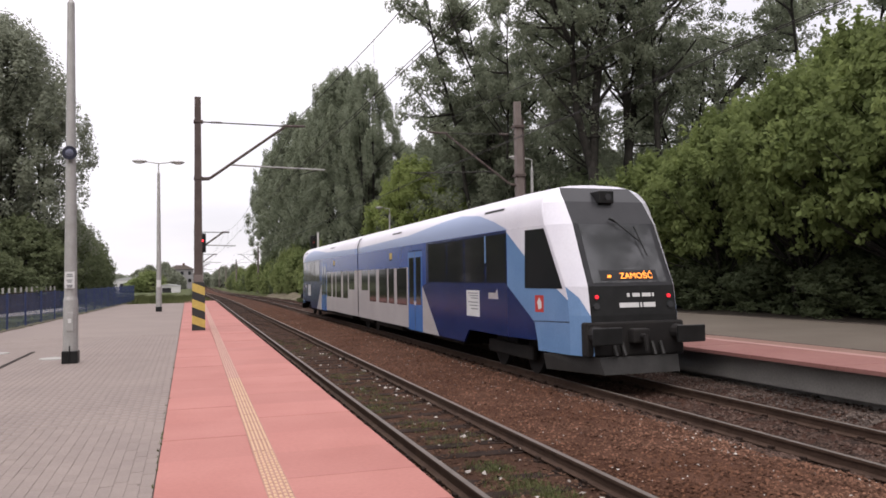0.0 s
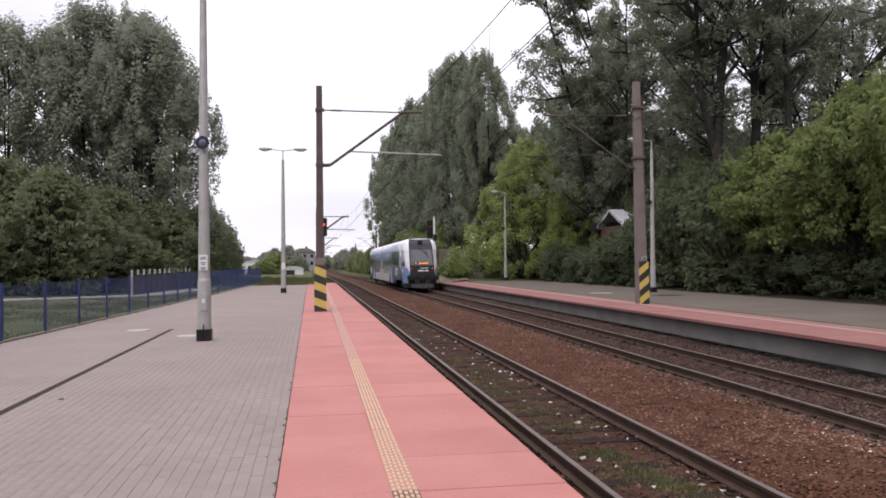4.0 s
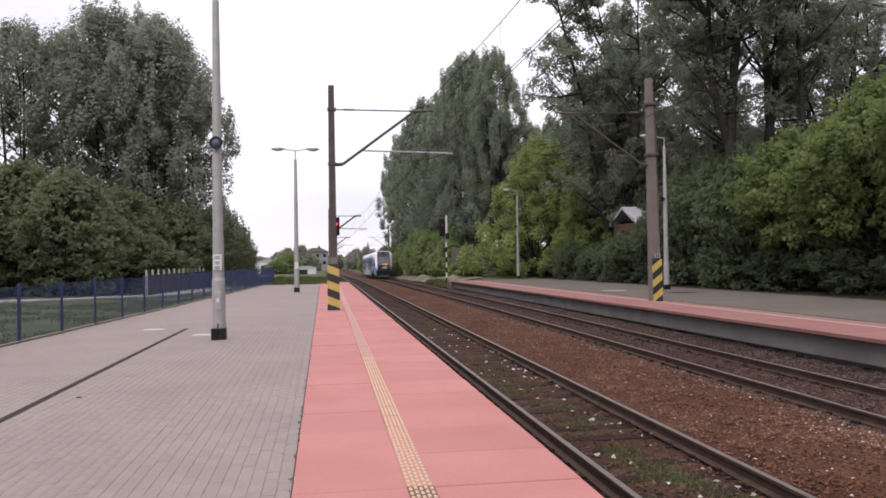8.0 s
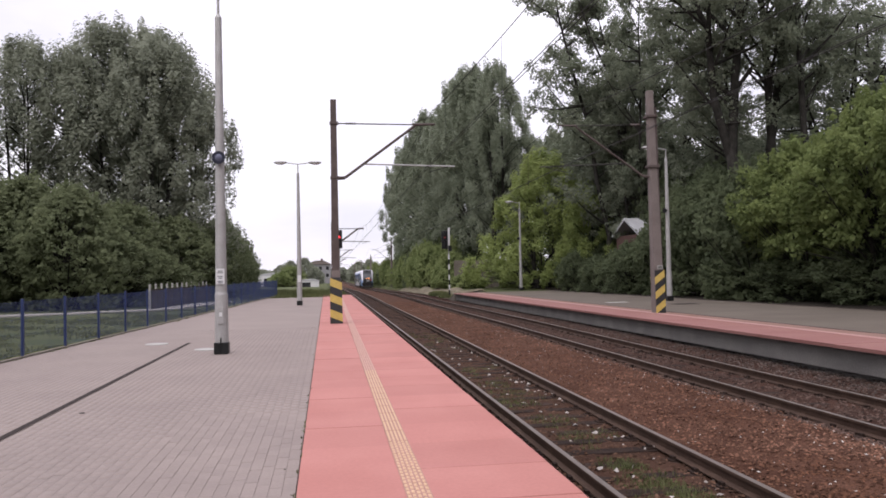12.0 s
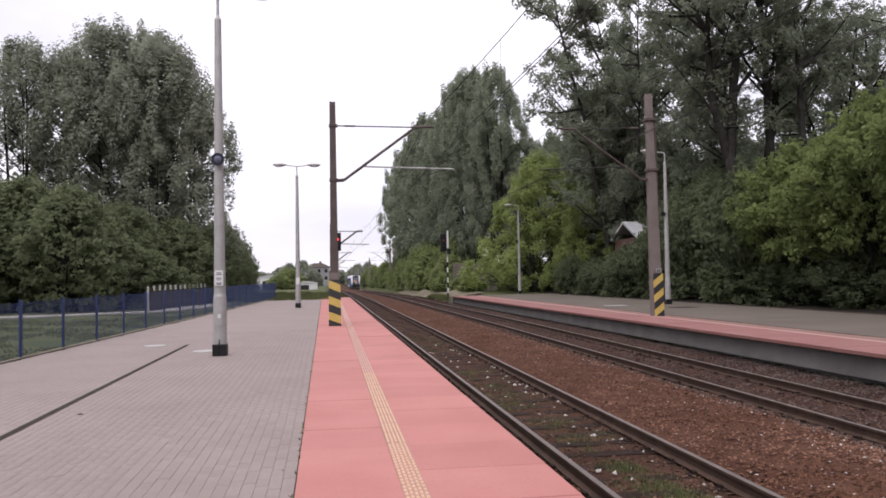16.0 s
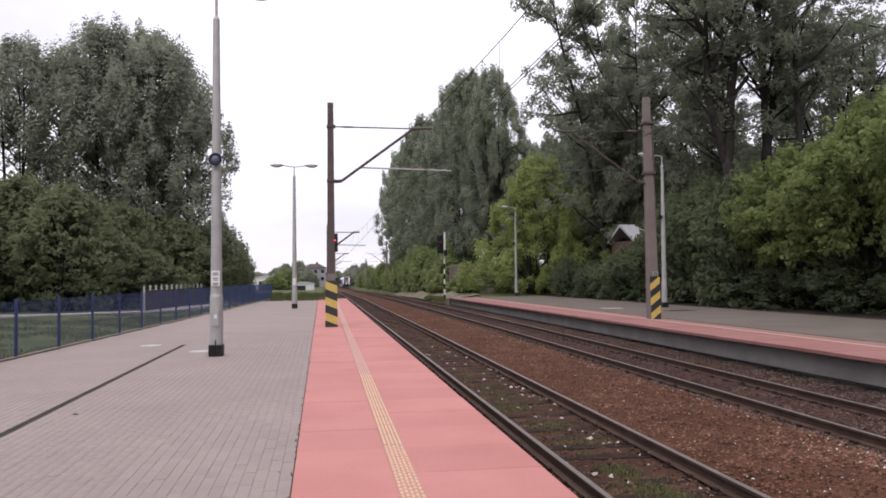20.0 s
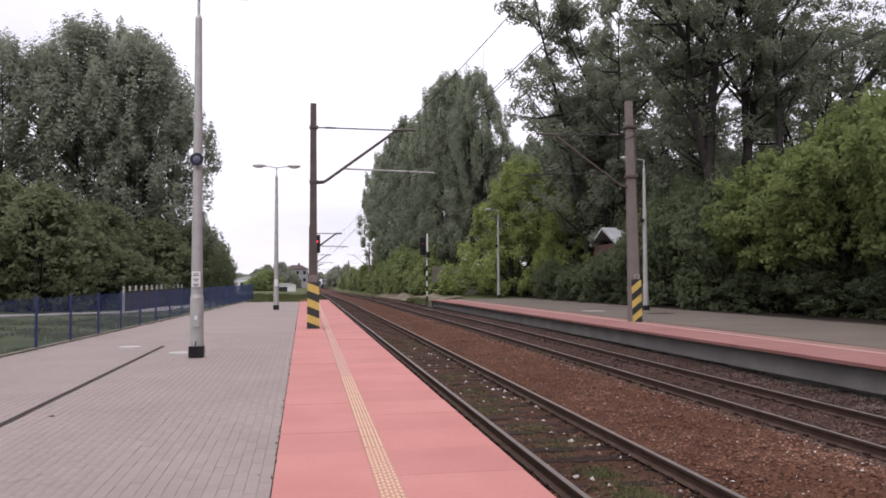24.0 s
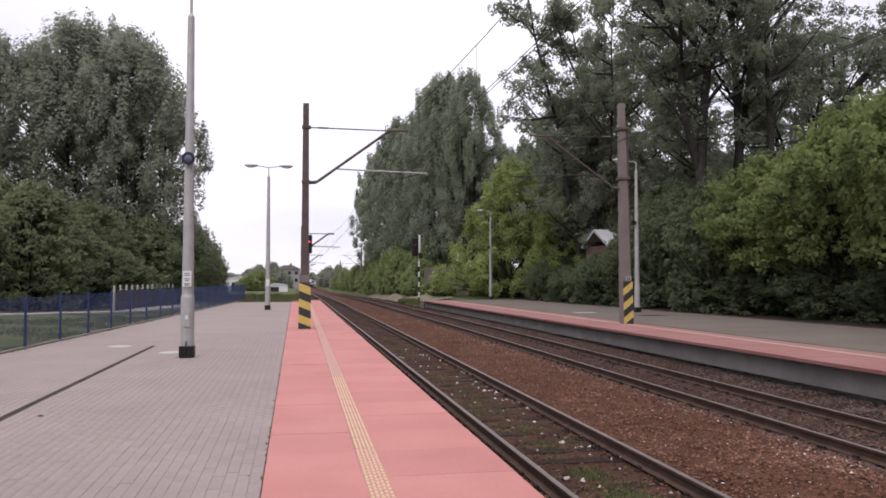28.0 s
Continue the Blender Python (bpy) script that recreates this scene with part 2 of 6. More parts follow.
M["sleeper"] = surface("oily_timber_sleeper", (0.015, 0.010, 0.008), (0.029, 0.019, 0.015), 0.9, 5, 50, 0.5, stain=0.3, obj=0.25, spec=0.06)
M["ballast"] = surface("rusty_ballast", (0.040, 0.018, 0.011), (0.068, 0.033, 0.021), 0.95, 1.2, 38, 1.0, stain=0.5, spec=0.07, dist=0.03)
M["ballast_dark"] = surface("oily_ballast", (0.029, 0.015, 0.011), (0.045, 0.023, 0.016), 0.95, 1.2, 38, 1.0, stain=0.5, spec=0.07, dist=0.03)
M["stones"] = surface("loose_ballast_stone", (0.058, 0.027, 0.016), (0.100, 0.053, 0.035), 0.95, 0.5, 25, 0.5, stain=0.2, island=0.65, spec=0.07)
M["stones_dark"] = surface("loose_dark_stone", (0.036, 0.024, 0.019), (0.066, 0.043, 0.034), 0.95, 1.0, 25, 0.5, stain=0.2, island=0.65, spec=0.07)
M["ballast_mid"] = surface("grimy_brown_ballast", (0.032, 0.016, 0.010), (0.051, 0.027, 0.018), 0.95, 1.2, 38, 1.0, stain=0.5, spec=0.07, dist=0.03)
M["stones_mid"] = surface("loose_grimy_stone", (0.040, 0.022, 0.014), (0.069, 0.040, 0.027), 0.95, 1.0, 25, 0.5, stain=0.2, island=0.65, spec=0.07)
M["stones_grey"] = surface("loose_grey_stone", (0.045, 0.034, 0.029), (0.078, 0.062, 0.053), 0.95, 1.0, 25, 0.5, stain=0.2, island=0.55, spec=0.07)
M["white_stone"] = surface("pale_limestone_chip", (0.196, 0.173, 0.153), (0.255, 0.234, 0.212), 0.9, 6, 30, 0.3, stain=0.12, island=0.3)
M["grass"] = surface("rough_grass_ground", (0.031, 0.041, 0.013), (0.064, 0.069, 0.024), 0.95, 0.35, 9, 0.6, stain=0.35, spec=0.15, dist=0.04)
M["blade"] = foliage("grass_blades", (0.044, 0.052, 0.020), (0.112, 0.120, 0.050), 0.25)
M["bank"] = surface("dry_stony_bank", (0.085, 0.072, 0.048), (0.150, 0.130, 0.092), 0.95, 0.9, 12, 0.8, stain=0.35, spec=0.1, dist=0.05)
# soil tone has the shade under the trees put into it
M["soil"] = surface("shade_dark_soil", (0.013, 0.011, 0.009), (0.026, 0.022, 0.017), 0.95, 1.5, 22, 0.8, stain=0.35, spec=0.05, dist=0.03)
M["path"] = surface("pale_sandy_path", (0.175, 0.160, 0.141), (0.218, 0.203, 0.184), 0.95, 0.6, 14, 0.2, stain=0.12)
M["galv"] = surface("galvanised_steel", (0.246, 0.237, 0.228), (0.296, 0.287, 0.277), 0.55, 5, 40, 0.05, metal=0.25, stain=0.08)
M["mast"] = surface("brown_painted_steel", (0.055, 0.040, 0.036), (0.077, 0.058, 0.052), 0.7, 3, 30, 0.15, stain=0.14, spec=0.25)
M["mast_concrete"] = surface("reddish_spun_concrete", (0.104, 0.083, 0.075), (0.136, 0.109, 0.099), 0.85, 2, 30, 0.2, stain=0.12)
M["hazard"] = hazard_stripes("hazard_stripes", 0.515, 0.40, 0.222)
M["hazard_rising"] = hazard_stripes("hazard_stripes_rising", 0.51, -0.75, 0.304)
M["black"] = surface("black_paint", (0.007, 0.007, 0.007), (0.013, 0.013, 0.013), 0.45, 4, 40, stain=0.15, spec=0.2)
M["speaker"] = surface("navy_speaker_housing", (0.012, 0.013, 0.024), (0.018, 0.019, 0.032), 0.5, 2, 20, stain=0.1, spec=0.2)
M["speaker_cone"] = surface("blue_grey_speaker_cone", (0.075, 0.08, 0.115), (0.10, 0.105, 0.145), 0.6, 2, 20, stain=0.1, spec=0.2)
M["white"] = surface("white_paint", (0.456, 0.450, 0.444), (0.493, 0.487, 0.480), 0.5, 3, 30, stain=0.05, spec=0.25)
M["ink"] = surface("grey_print", (0.123, 0.123, 0.129), (0.148, 0.148, 0.154), 0.7, 20, 90, stain=0.05)
M["blue_fence"] = surface("blue_fence_paint", (0.007, 0.016, 0.065), (0.011, 0.023, 0.084), 0.5, 4, 40, stain=0.12)
M["wire"] = surface("weathered_wire", (0.026, 0.024, 0.023), (0.038, 0.035, 0.033), 0.8, 2, 20, spec=0.15)
M["bark"] = surface("dark_bark", (0.018, 0.0165, 0.0145), (0.038, 0.035, 0.031), 0.95, 2.5, 22, 0.8, stain=0.35, spec=0.08, dist=0.03)
# leaf_poplar and leaf_row are lifted paler: distance haze put into the leaf colour
M["leaf_poplar"] = foliage("poplar_leaves", (0.172, 0.186, 0.138), (0.262, 0.278, 0.208), 0.55)
M["leaf_row"] = foliage("row_poplar_leaves", (0.172, 0.196, 0.138), (0.248, 0.272, 0.194), 0.58)
M["leaf_near"] = foliage("broad_poplar_leaves", (0.135, 0.155, 0.108), (0.235, 0.255, 0.182), 0.6)
M["leaf_bush"] = foliage("maple_leaves", (0.098, 0.126, 0.048), (0.222, 0.264, 0.096), 0.62)
M["leaf_dark"] = foliage("shaded_shrub_leaves", (0.085, 0.106, 0.06), (0.135, 0.157, 0.084), 0.65)
M["leaf_bright"] = foliage("young_green_leaves", (0.155, 0.195, 0.066), (0.30, 0.345, 0.122), 0.6)
M["leaf_hedge"] = foliage("hedge_tree_leaves", (0.103, 0.122, 0.066), (0.17, 0.19, 0.102), 0.62)
M["leaf_under"] = foliage("undergrowth_leaves", (0.088, 0.118, 0.040), (0.245, 0.280, 0.118), 0.5)
M["t_white"] = surface("train_white_paint", (0.509, 0.493, 0.539), (0.554, 0.539, 0.577), 0.22, 1.2, 20, stain=0.04, spec=0.35)
M["t_steel_blue"] = surface("train_pale_blue_paint", (0.095, 0.172, 0.308), (0.114, 0.197, 0.339), 0.22, 1.2, 20, stain=0.05, spec=0.35)
M["t_roof"] = roof_paint("train_roof_paint", 38.7)
M["t_navy"] = surface("train_navy_paint", (0.007, 0.015, 0.060), (0.011, 0.021, 0.080), 0.22, 1.0, 20, stain=0.07, spec=0.35)
M["t_blue"] = surface("train_blue_paint", (0.017, 0.048, 0.185), (0.025, 0.059, 0.216), 0.22, 1.0, 20, stain=0.06, spec=0.35)
M["t_door"] = surface("train_door_blue", (0.040, 0.111, 0.296), (0.049, 0.129, 0.320), 0.22, 1.0, 20, stain=0.05, spec=0.35)
M["t_grey"] = surface("train_light_grey_paint", (0.283, 0.257, 0.254), (0.326, 0.299, 0.296), 0.4, 1.0, 14, stain=0.08, spec=0.25)
M["t_mask"] = surface("train_grey_mask", (0.022, 0.022, 0.024), (0.028, 0.028, 0.030), 0.3, 1.5, 20, stain=0.05, spec=0.10)
M["t_glass"] = surface("tinted_glass", (0.012, 0.013, 0.014), (0.018, 0.018, 0.019), 0.08, 1.0, 10, stain=0.03, spec=0.25)
M["t_screen"] = surface("windscreen_glass", (0.034, 0.035, 0.037), (0.044, 0.045, 0.048), 0.05, 1.0, 10, stain=0.03, spec=0.5)
M["t_under"] = surface("sooty_underframe", (0.007, 0.006, 0.006), (0.014, 0.012, 0.011), 0.8, 3, 30, 0.2, stain=0.2, spec=0.25)
M["t_plough"] = surface("grimy_grey_plough", (0.015, 0.014, 0.013), (0.029, 0.027, 0.026), 0.6, 3, 30, 0.1, stain=0.15, spec=0.25)
M["led"] = glow("orange_display", (1.0, 0.30, 0.04), 1.7)
M["tail_red"] = glow("red_tail_light", (1.0, 0.03, 0.05), 0.6)
M["signal_red"] = glow("red_signal_light", (1.0, 0.03, 0.04), 3.0)
M["dim_lens"] = surface("dim_red_lens", (0.10, 0.008, 0.008), (0.14, 0.012, 0.010), 0.3, 5, 30, stain=0.05)
M["poster_red"] = surface("crest_red", (0.339, 0.031, 0.025), (0.370, 0.037, 0.031), 0.5, 5, 30, stain=0.05, spec=0.25)
M["roof_pale"] = surface("pale_sheet_roof", (0.277, 0.277, 0.277), (0.333, 0.333, 0.333), 0.6, 1.0, 10, stain=0.1)
M["render_grey"] = surface("grey_house_render", (0.170, 0.165, 0.168), (0.215, 0.210, 0.212), 0.9, 0.5, 12, 0.1, stain=0.1, spec=0.15)
M["brick_wall"] = surface("dull_brick_wall", (0.051, 0.021, 0.014), (0.065, 0.030, 0.022), 0.9, 1.0, 14, 0.2, stain=0.2)


# ---- mesh helpers ----
def finish(name, bm, mat, smooth=False):
    bmesh.ops.recalc_face_normals(bm, faces=bm.faces[:])
    me = bpy.data.meshes.new(name)
    bm.to_mesh(me)
    bm.free()
    for mm in (mat if isinstance(mat, (list, tuple)) else [mat]):
        me.materials.append(mm)
    if smooth:
        me.polygons.foreach_set("use_smooth", [True] * len(me.polygons))
    return me


def part(name, bm, mat, parent=None, label="", smooth=False):
    ob = new(name, finish(name, bm, mat, smooth))
    if parent is not None:
        ob.parent = parent
    if label:
        ob["label"] = label
    return ob


def piece(name, me, parent, x, y, z, rz=0.0):
    ob = new(name, me)
    ob.parent = parent
    ob.location = (x, y, z)
    ob.rotation_euler = (0, 0, rz)
    return ob


def thing(name, x, y, z, rz=0.0):
    ob = new(name)
    ob.location = (x, y, z)
    ob.rotation_euler = (0, 0, rz)
    ob.empty_display_size = 0.2
    return ob


def box(bm, x0, x1, y0, y1, z0, z1, bevel=0.0):
    r = bmesh.ops.create_cube(bm, size=1)
    for v in r["verts"]:
        v.co = Vector(((x0 + x1) / 2 + v.co.x * (x1 - x0), (y0 + y1) / 2 + v.co.y * (y1 - y0), (z0 + z1) / 2 + v.co.z * (z1 - z0)))
    if bevel:
        es = list({e for v in r["verts"] for e in v.link_edges})
        bmesh.ops.bevel(bm, geom=es, offset=bevel, segments=2, affect="EDGES", profile=0.5)
    return bm


def rod(bm, a, b, r0, r1=None, seg=8, caps=True):
    """A round bar from a to b, its radius going from r0 to r1."""
    a, b = Vector(a), Vector(b)
    d = b - a
    if d.length < 1e-6:
        return bm
    m = Matrix.Translation((a + b) / 2) @ d.to_track_quat("Z", "Y").to_matrix().to_4x4()
    bmesh.ops.create_cone(bm, cap_ends=caps, segments=seg, radius1=r0, radius2=r0 if r1 is None else r1, depth=d.length, matrix=m)
    return bm


def prism(bm, poly, x0, x1):
    """A polygon in the (y, z) plane given depth from x0 to x1."""
    a = [bm.verts.new((x0, y, z)) for y, z in poly]
    b = [bm.verts.new((x1, y, z)) for y, z in poly]
    bm.faces.new(a)
    bm.faces.new(b[::-1])
    for i in range(len(poly)):
        j = (i + 1) % len(poly)
        bm.faces.new((a[i], b[i], b[j], a[j]))
    return bm


def sweep(bm, profile, y0, y1):
    """A closed profile in (x, z) drawn out along y."""
    a = [bm.verts.new((x, y0, z)) for x, z in profile]
    b = [bm.verts.new((x, y1, z)) for x, z in profile]
    bm.faces.new(a[::-1])
    bm.faces.new(b)
    for i in range(len(profile)):
        j = (i + 1) % len(profile)
        bm.faces.new((a[i], a[j], b[j], b[i]))
    return bm


def raw_mesh(name, verts, faces, mat):
    """A mesh straight from arrays, for great numbers of small pieces; faces all have the same corner count."""
    me = bpy.data.meshes.new(name)
    k = faces.shape[1]
    me.vertices.add(len(verts))
    me.vertices.foreach_set("co", np.asarray(verts, np.float32).ravel())
    me.loops.add(faces.size)
    me.loops.foreach_set("vertex_index", np.asarray(faces, np.int32).ravel())
    me.polygons.add(len(faces))
    me.polygons.foreach_set("loop_start", np.arange(0, faces.size, k, dtype=np.int32))
    me.update(calc_edges=True)
    me.materials.append(mat)
    return me


def smoothstep(x, a, b):
    t = min(1.0, max(0.0, (x - a) / (b - a)))
    return t * t * (3 - 2 * t)


# ---- plan ----
RAIL_Z = -0.58
LEFT_AXIS, RIGHT_AXIS = 3.54, 8.08
EDGE, RED_LEFT, PLAT_END = 1.83, -0.23, 59.2
OPP_EDGE, OPP_BACK, OPP_END = 9.76, 18.3, 60.5


def opp_z(y):
    """The opposite platform falls slightly along the line."""
    return 0.091 - 0.0035 * y


def fence_x(y):
    return -6.24 + (y - 17.4) * 0.0598


def drop(y):
    """The whole country falls away gently beyond the platform ends."""
    return float(np.interp(y, (70, 80, 90, 110, 150, 200, 250, 300, 400, 600), (0, 0.05, 0.15, 0.37, 0.82, 1.38, 1.75, 2.0, 2.4, 2.8)))


def sink(y):
    """Extra fall of the tracks, which begins along the platforms."""
    return float(np.interp(y, (32, 45, 57, 75, 100), (0, 0.05, 0.12, 0.16, 0.10)))


def bow(y):
    """Slow bend of the line to the east."""
    return float(np.interp(y, (40, 57, 96, 124, 168, 285, 400, 600), (0, 0.12, 0.30, 0.45, 0.62, 0.75, 0.8, 0.8)))


def ground_z(x, y):
    """Track bed in a shallow cutting between the two platform levels."""
    left = smoothstep(x, 0.2, 1.5)
    right = 1 - smoothstep(x, 10.6, 12.6)
    bed = left * right
    return -drop(y) - 0.13 * (1 - bed) - 1.2 * bed + 0.05 * math.sin(x * 0.23 + y * 0.11) * (1 - bed) * smoothstep(abs(x - 5), 12, 22)


# ground sheet, finer near the camera
gx = [-900, -500, -300, -180, -110, -70, -45, -30, -22, -16, -12, -9, -7, -5, -3, -1, 0.2, 0.6, 1.0, 1.5, 2.5, 4, 6, 8, 10, 10.6, 11.1, 11.6, 12.1, 12.6, 14, 16, 18, 20, 23, 28, 36, 50, 80, 130, 220, 400, 900]
gy = [-300, -120, -60, -30, -15, -5, 5, 12, 20, 28, 36, 44, 52, 60, 70, 80, 90, 110, 130, 150, 175, 200, 225, 250, 300, 350, 400, 500, 600, 800, 1500, 3000]
gv = np.array([(x, y, ground_z(x, y)) for y in gy for x in gx])
nx = len(gx)
gf = np.array([(j * nx + i, j * nx + i + 1, (j + 1) * nx + i + 1, (j + 1) * nx + i) for j in range(len(gy) - 1) for i in range(nx - 1)])
ground = new("ground", raw_mesh("ground", gv, gf, M["grass"]))
tagged(ground, "rough green grass with bare patches round the railway", "ground", kind="structure")

# ---- left platform ----
platform = thing("platform_near", 0, 0, 0)
tagged(platform, "low station platform of grey pavers with a red slab edge", "platform", kind="structure")
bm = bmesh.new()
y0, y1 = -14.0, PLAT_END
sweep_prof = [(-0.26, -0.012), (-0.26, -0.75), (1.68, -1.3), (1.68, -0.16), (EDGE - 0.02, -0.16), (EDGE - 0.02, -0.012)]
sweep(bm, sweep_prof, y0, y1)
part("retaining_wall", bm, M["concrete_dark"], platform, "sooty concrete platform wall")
# bedding under the pavers, from the fence to the red slabs
bm = bmesh.new()
ring = [(fence_x(y0) + 0.05, y0), (-0.262, y0), (-0.262, 54.6), (fence_x(54.4) + 0.05, 54.4)]
lo = [bm.verts.new((x, y, -0.6)) for x, y in ring]
hi = [bm.verts.new((x, y, -0.0055)) for x, y in ring]
bm.faces.new(hi)
bm.faces.new(lo[::-1])
for i in range(4):
    bm.faces.new((lo[i], lo[(i + 1) % 4], hi[(i + 1) % 4], hi[i]))
part("paving_bed", bm, M["sand"], platform, "sandy joints between the pavers")
# far part of the paving, where single blocks no longer tell apart
bm = bmesh.new()
ring = [(fence_x(24) + 0.12, 24.0), (-0.25, 24.0), (-0.25, 54.6), (fence_x(54.4) + 0.12, 54.4)]
lo = [bm.verts.new((x, y, -0.1)) for x, y in ring]
hi = [bm.verts.new((x, y, -0.002)) for x, y in ring]
bm.faces.new(hi)
bm.faces.new(lo[::-1])
for i in range(4):
    bm.faces.new((lo[i], lo[(i + 1) % 4], hi[(i + 1) % 4], hi[i]))
part("paving_far", bm, M["paver_far"], platform, "grey paving")

# channel drain along the paving
drain = thing("drain_channel", -3.29, 0, 0)
tagged(drain, "dark slotted drain channel set into the paving", "drain", kind="structure")
bm = bmesh.new()
box(bm, -0.048, 0.048, -10.0, 19.75, -0.06, 0.003)
part("channel", bm, M["sand"], drain)
bm = bmesh.new()
box(bm, -0.042, 0.042, -10.0, 19.7, 0.0035, 0.006)
part("grate", bm, M["grate"], drain, "dark grate")


def manhole(x, y, r):
    bm = bmesh.new()
    bmesh.ops.create_cone(bm, cap_ends=True, segments=28, radius1=r, radius2=r * 0.98, depth=0.03, matrix=pose(0, 0, 0.0))
    ob = part("manhole_cover", bm, M["concrete_light"])
    ob.location = (x, y, 0.0)
    tagged(ob, "pale round concrete cover set flush in the paving", "manhole cover", group="covers in the paving")


manhole(-2.60, 17.8, 0.27)
manhole(-4.02, 19.6, 0.27)

# ---- ballast, rails, sleepers ----
ballast = thing("ballast_bed", 0, 0, 0)
tagged(ballast, "rust-brown crushed stone ballast under the two tracks", "ballast", kind="structure")


def bed_z(x, y):
    """Ballast surface: low inside the tracks, a little heaped between them."""
    z = -0.770
    z += 0.10 * smoothstep(x, 4.3, 4.9) * (1 - smoothstep(x, 6.6, 7.3)) + 0.05 * math.exp(-((x - 5.8) / 0.8) ** 2)
    z += 0.014 * smoothstep(x, 7.0, 7.5) + 0.155 * smoothstep(x, 8.9, 9.7)
    z += 0.02 * math.sin(x * 7.1 + y * 3.3) * math.sin(y * 2.3 - x * 1.7)
    return z - drop(y) - sink(y)


def bed(name, x0, x1, mat, label):
    xs = np.linspace(x0, x1, max(3, int((x1 - x0) / 0.22) + 1))
    ys = np.concatenate([np.arange(-12, 40, 0.3), np.arange(40, 120, 1.5), np.arange(120, 300, 10.0), np.arange(300, 901, 50.0)])
    v = np.array([(x + bow(y), y, bed_z(x, y) - (0.03 if x in (x0, x1) else 0)) for y in ys for x in xs])
    n = len(xs)
    f = np.array([(j * n + i, j * n + i + 1, (j + 1) * n + i + 1, (j + 1) * n + i) for j in range(len(ys) - 1) for i in range(n - 1)])
    ob = new(name, raw_mesh(name, v, f, mat))
    ob.data.polygons.foreach_set("use_smooth", [True] * len(ob.data.polygons))
    ob.parent = ballast
    ob["label"] = label


bed("track_ballast_near", 1.7, 4.5, M["ballast_mid"], "grimy brown ballast")
bed("middle_ballast", 4.4, 7.25, M["ballast"], "rust-brown ballast")
bed("track_ballast_far", 7.15, 10.2, M["ballast_dark"], "dark oily ballast")


def stone_field(name, count, x0, x1, ya, yb, size, mat, label, seed, power=1.6):
    """Loose angular stones, denser towards the near end."""
    rng = np.random.default_rng(seed)
    base = np.array([(1, 0, 0), (0, 1, 0), (-1, 0, 0), (0, -1, 0), (0, 0, 0.75)])
    tri = np.array([(0, 1, 4), (1, 2, 4), (2, 3, 4), (3, 0, 4)])
    x = rng.uniform(x0, x1, count)
    y = ya + (yb - ya) * rng.uniform(0, 1, count) ** power
    s = size * rng.uniform(0.5, 1.3, count)
    a = rng.uniform(0, 6.283, count)
    v = base[None] * (1 + rng.uniform(-0.4, 0.4, (count, 5, 1))) * s[:, None, None]
    tilt = rng.uniform(-0.6, 0.6, (count, 1))
    vx, vy, vz = v[..., 0], v[..., 1], v[..., 2]
    vx, vz = vx * np.cos(tilt) - vz * np.sin(tilt), vx * np.sin(tilt) + vz * np.cos(tilt)
    c, sn = np.cos(a)[:, None], np.sin(a)[:, None]
    z = np.array([bed_z(p, q) for p, q in zip(x, y)]) + s * 0.22
    out = np.stack([vx * c - vy * sn + x[:, None], vx * sn + vy * c + y[:, None], vz + z[:, None]], -1).reshape(-1, 3)
    f = (tri[None] + 5 * np.arange(count)[:, None, None]).reshape(-1, 3)
    ob = new(name, raw_mesh(name, out, f, mat))
    ob.parent = ballast
    tagged(ob, label, kind="stuff")


stone_field("ballast_stones", 30000, 4.45, 7.2, 5, 62, 0.022, M["stones"], "loose rust-brown stones", 1, 2.3)
stone_field("track_stones", 13000, 1.9, 4.5, 5, 55, 0.024, M["stones_mid"], "loose grimy stones", 2, 2.3)
stone_field("far_track_stones", 16000, 7.2, 9.9, 7, 60, 0.028, M["stones_dark"], "loose dark stones", 3, 2.2)
stone_field("shoulder_stones", 9000, 8.95, 10.25, 9, 60, 0.026, M["stones_grey"], "loose greyish stones at the platform foot", 6, 2.0)
stone_field("oily_stones", 5000, 6.75, 7.3, 8, 60, 0.026, M["stones_dark"], "dark oily stones along the rail", 7, 2.2)
stone_field("pale_chips", 500, 4.6, 7.2, 6, 50, 0.017, M["white_stone"], "scattered whitish stones", 4, 1.6)
stone_field("pale_rail_chips", 230, 6.2, 7.2, 8, 50, 0.020, M["white_stone"], "whitish stones strewn along the rail", 15, 1.6)
stone_field("pale_track_chips", 44, 3.85, 4.25, 6, 24, 0.036, M["white_stone"], "pale stones beside the rail", 16, 1.3)
stone_field("pale_chips_near", 90, 2.8, 4.4, 6, 28, 0.040, M["white_stone"], "scattered whitish stones", 5, 1.3)


def rail_profile(inset=0.0):
    h, t = 0.036, 0.009
    return [(-0.07, -0.16), (0.07, -0.16), (0.07, -0.148), (t, -0.125), (t, -0.042), (h, -0.034), (h, -0.004),
            (-h, -0.004), (-h, -0.034), (-t, -0.042), (-t, -0.125), (-0.07, -0.148)]


def rail_run(bm, profile):
    """A profile drawn out along the whole line, following its fall."""
    prev = None
    for y in (-14, 32, 45, 57, 70, 80, 90, 100, 110, 130, 150, 175, 200, 250, 300, 400, 600, 900):
        ring = [bm.verts.new((x + bow(y), y, z - drop(y) - sink(y))) for x, z in profile]
        if prev is None:
            bm.faces.new(ring[::-1])
        else:
            for i in range(len(ring)):
                j = (i + 1) % len(ring)
                bm.faces.new((prev[i], prev[j], ring[j], ring[i]))
        prev = ring
    bm.faces.new(prev)


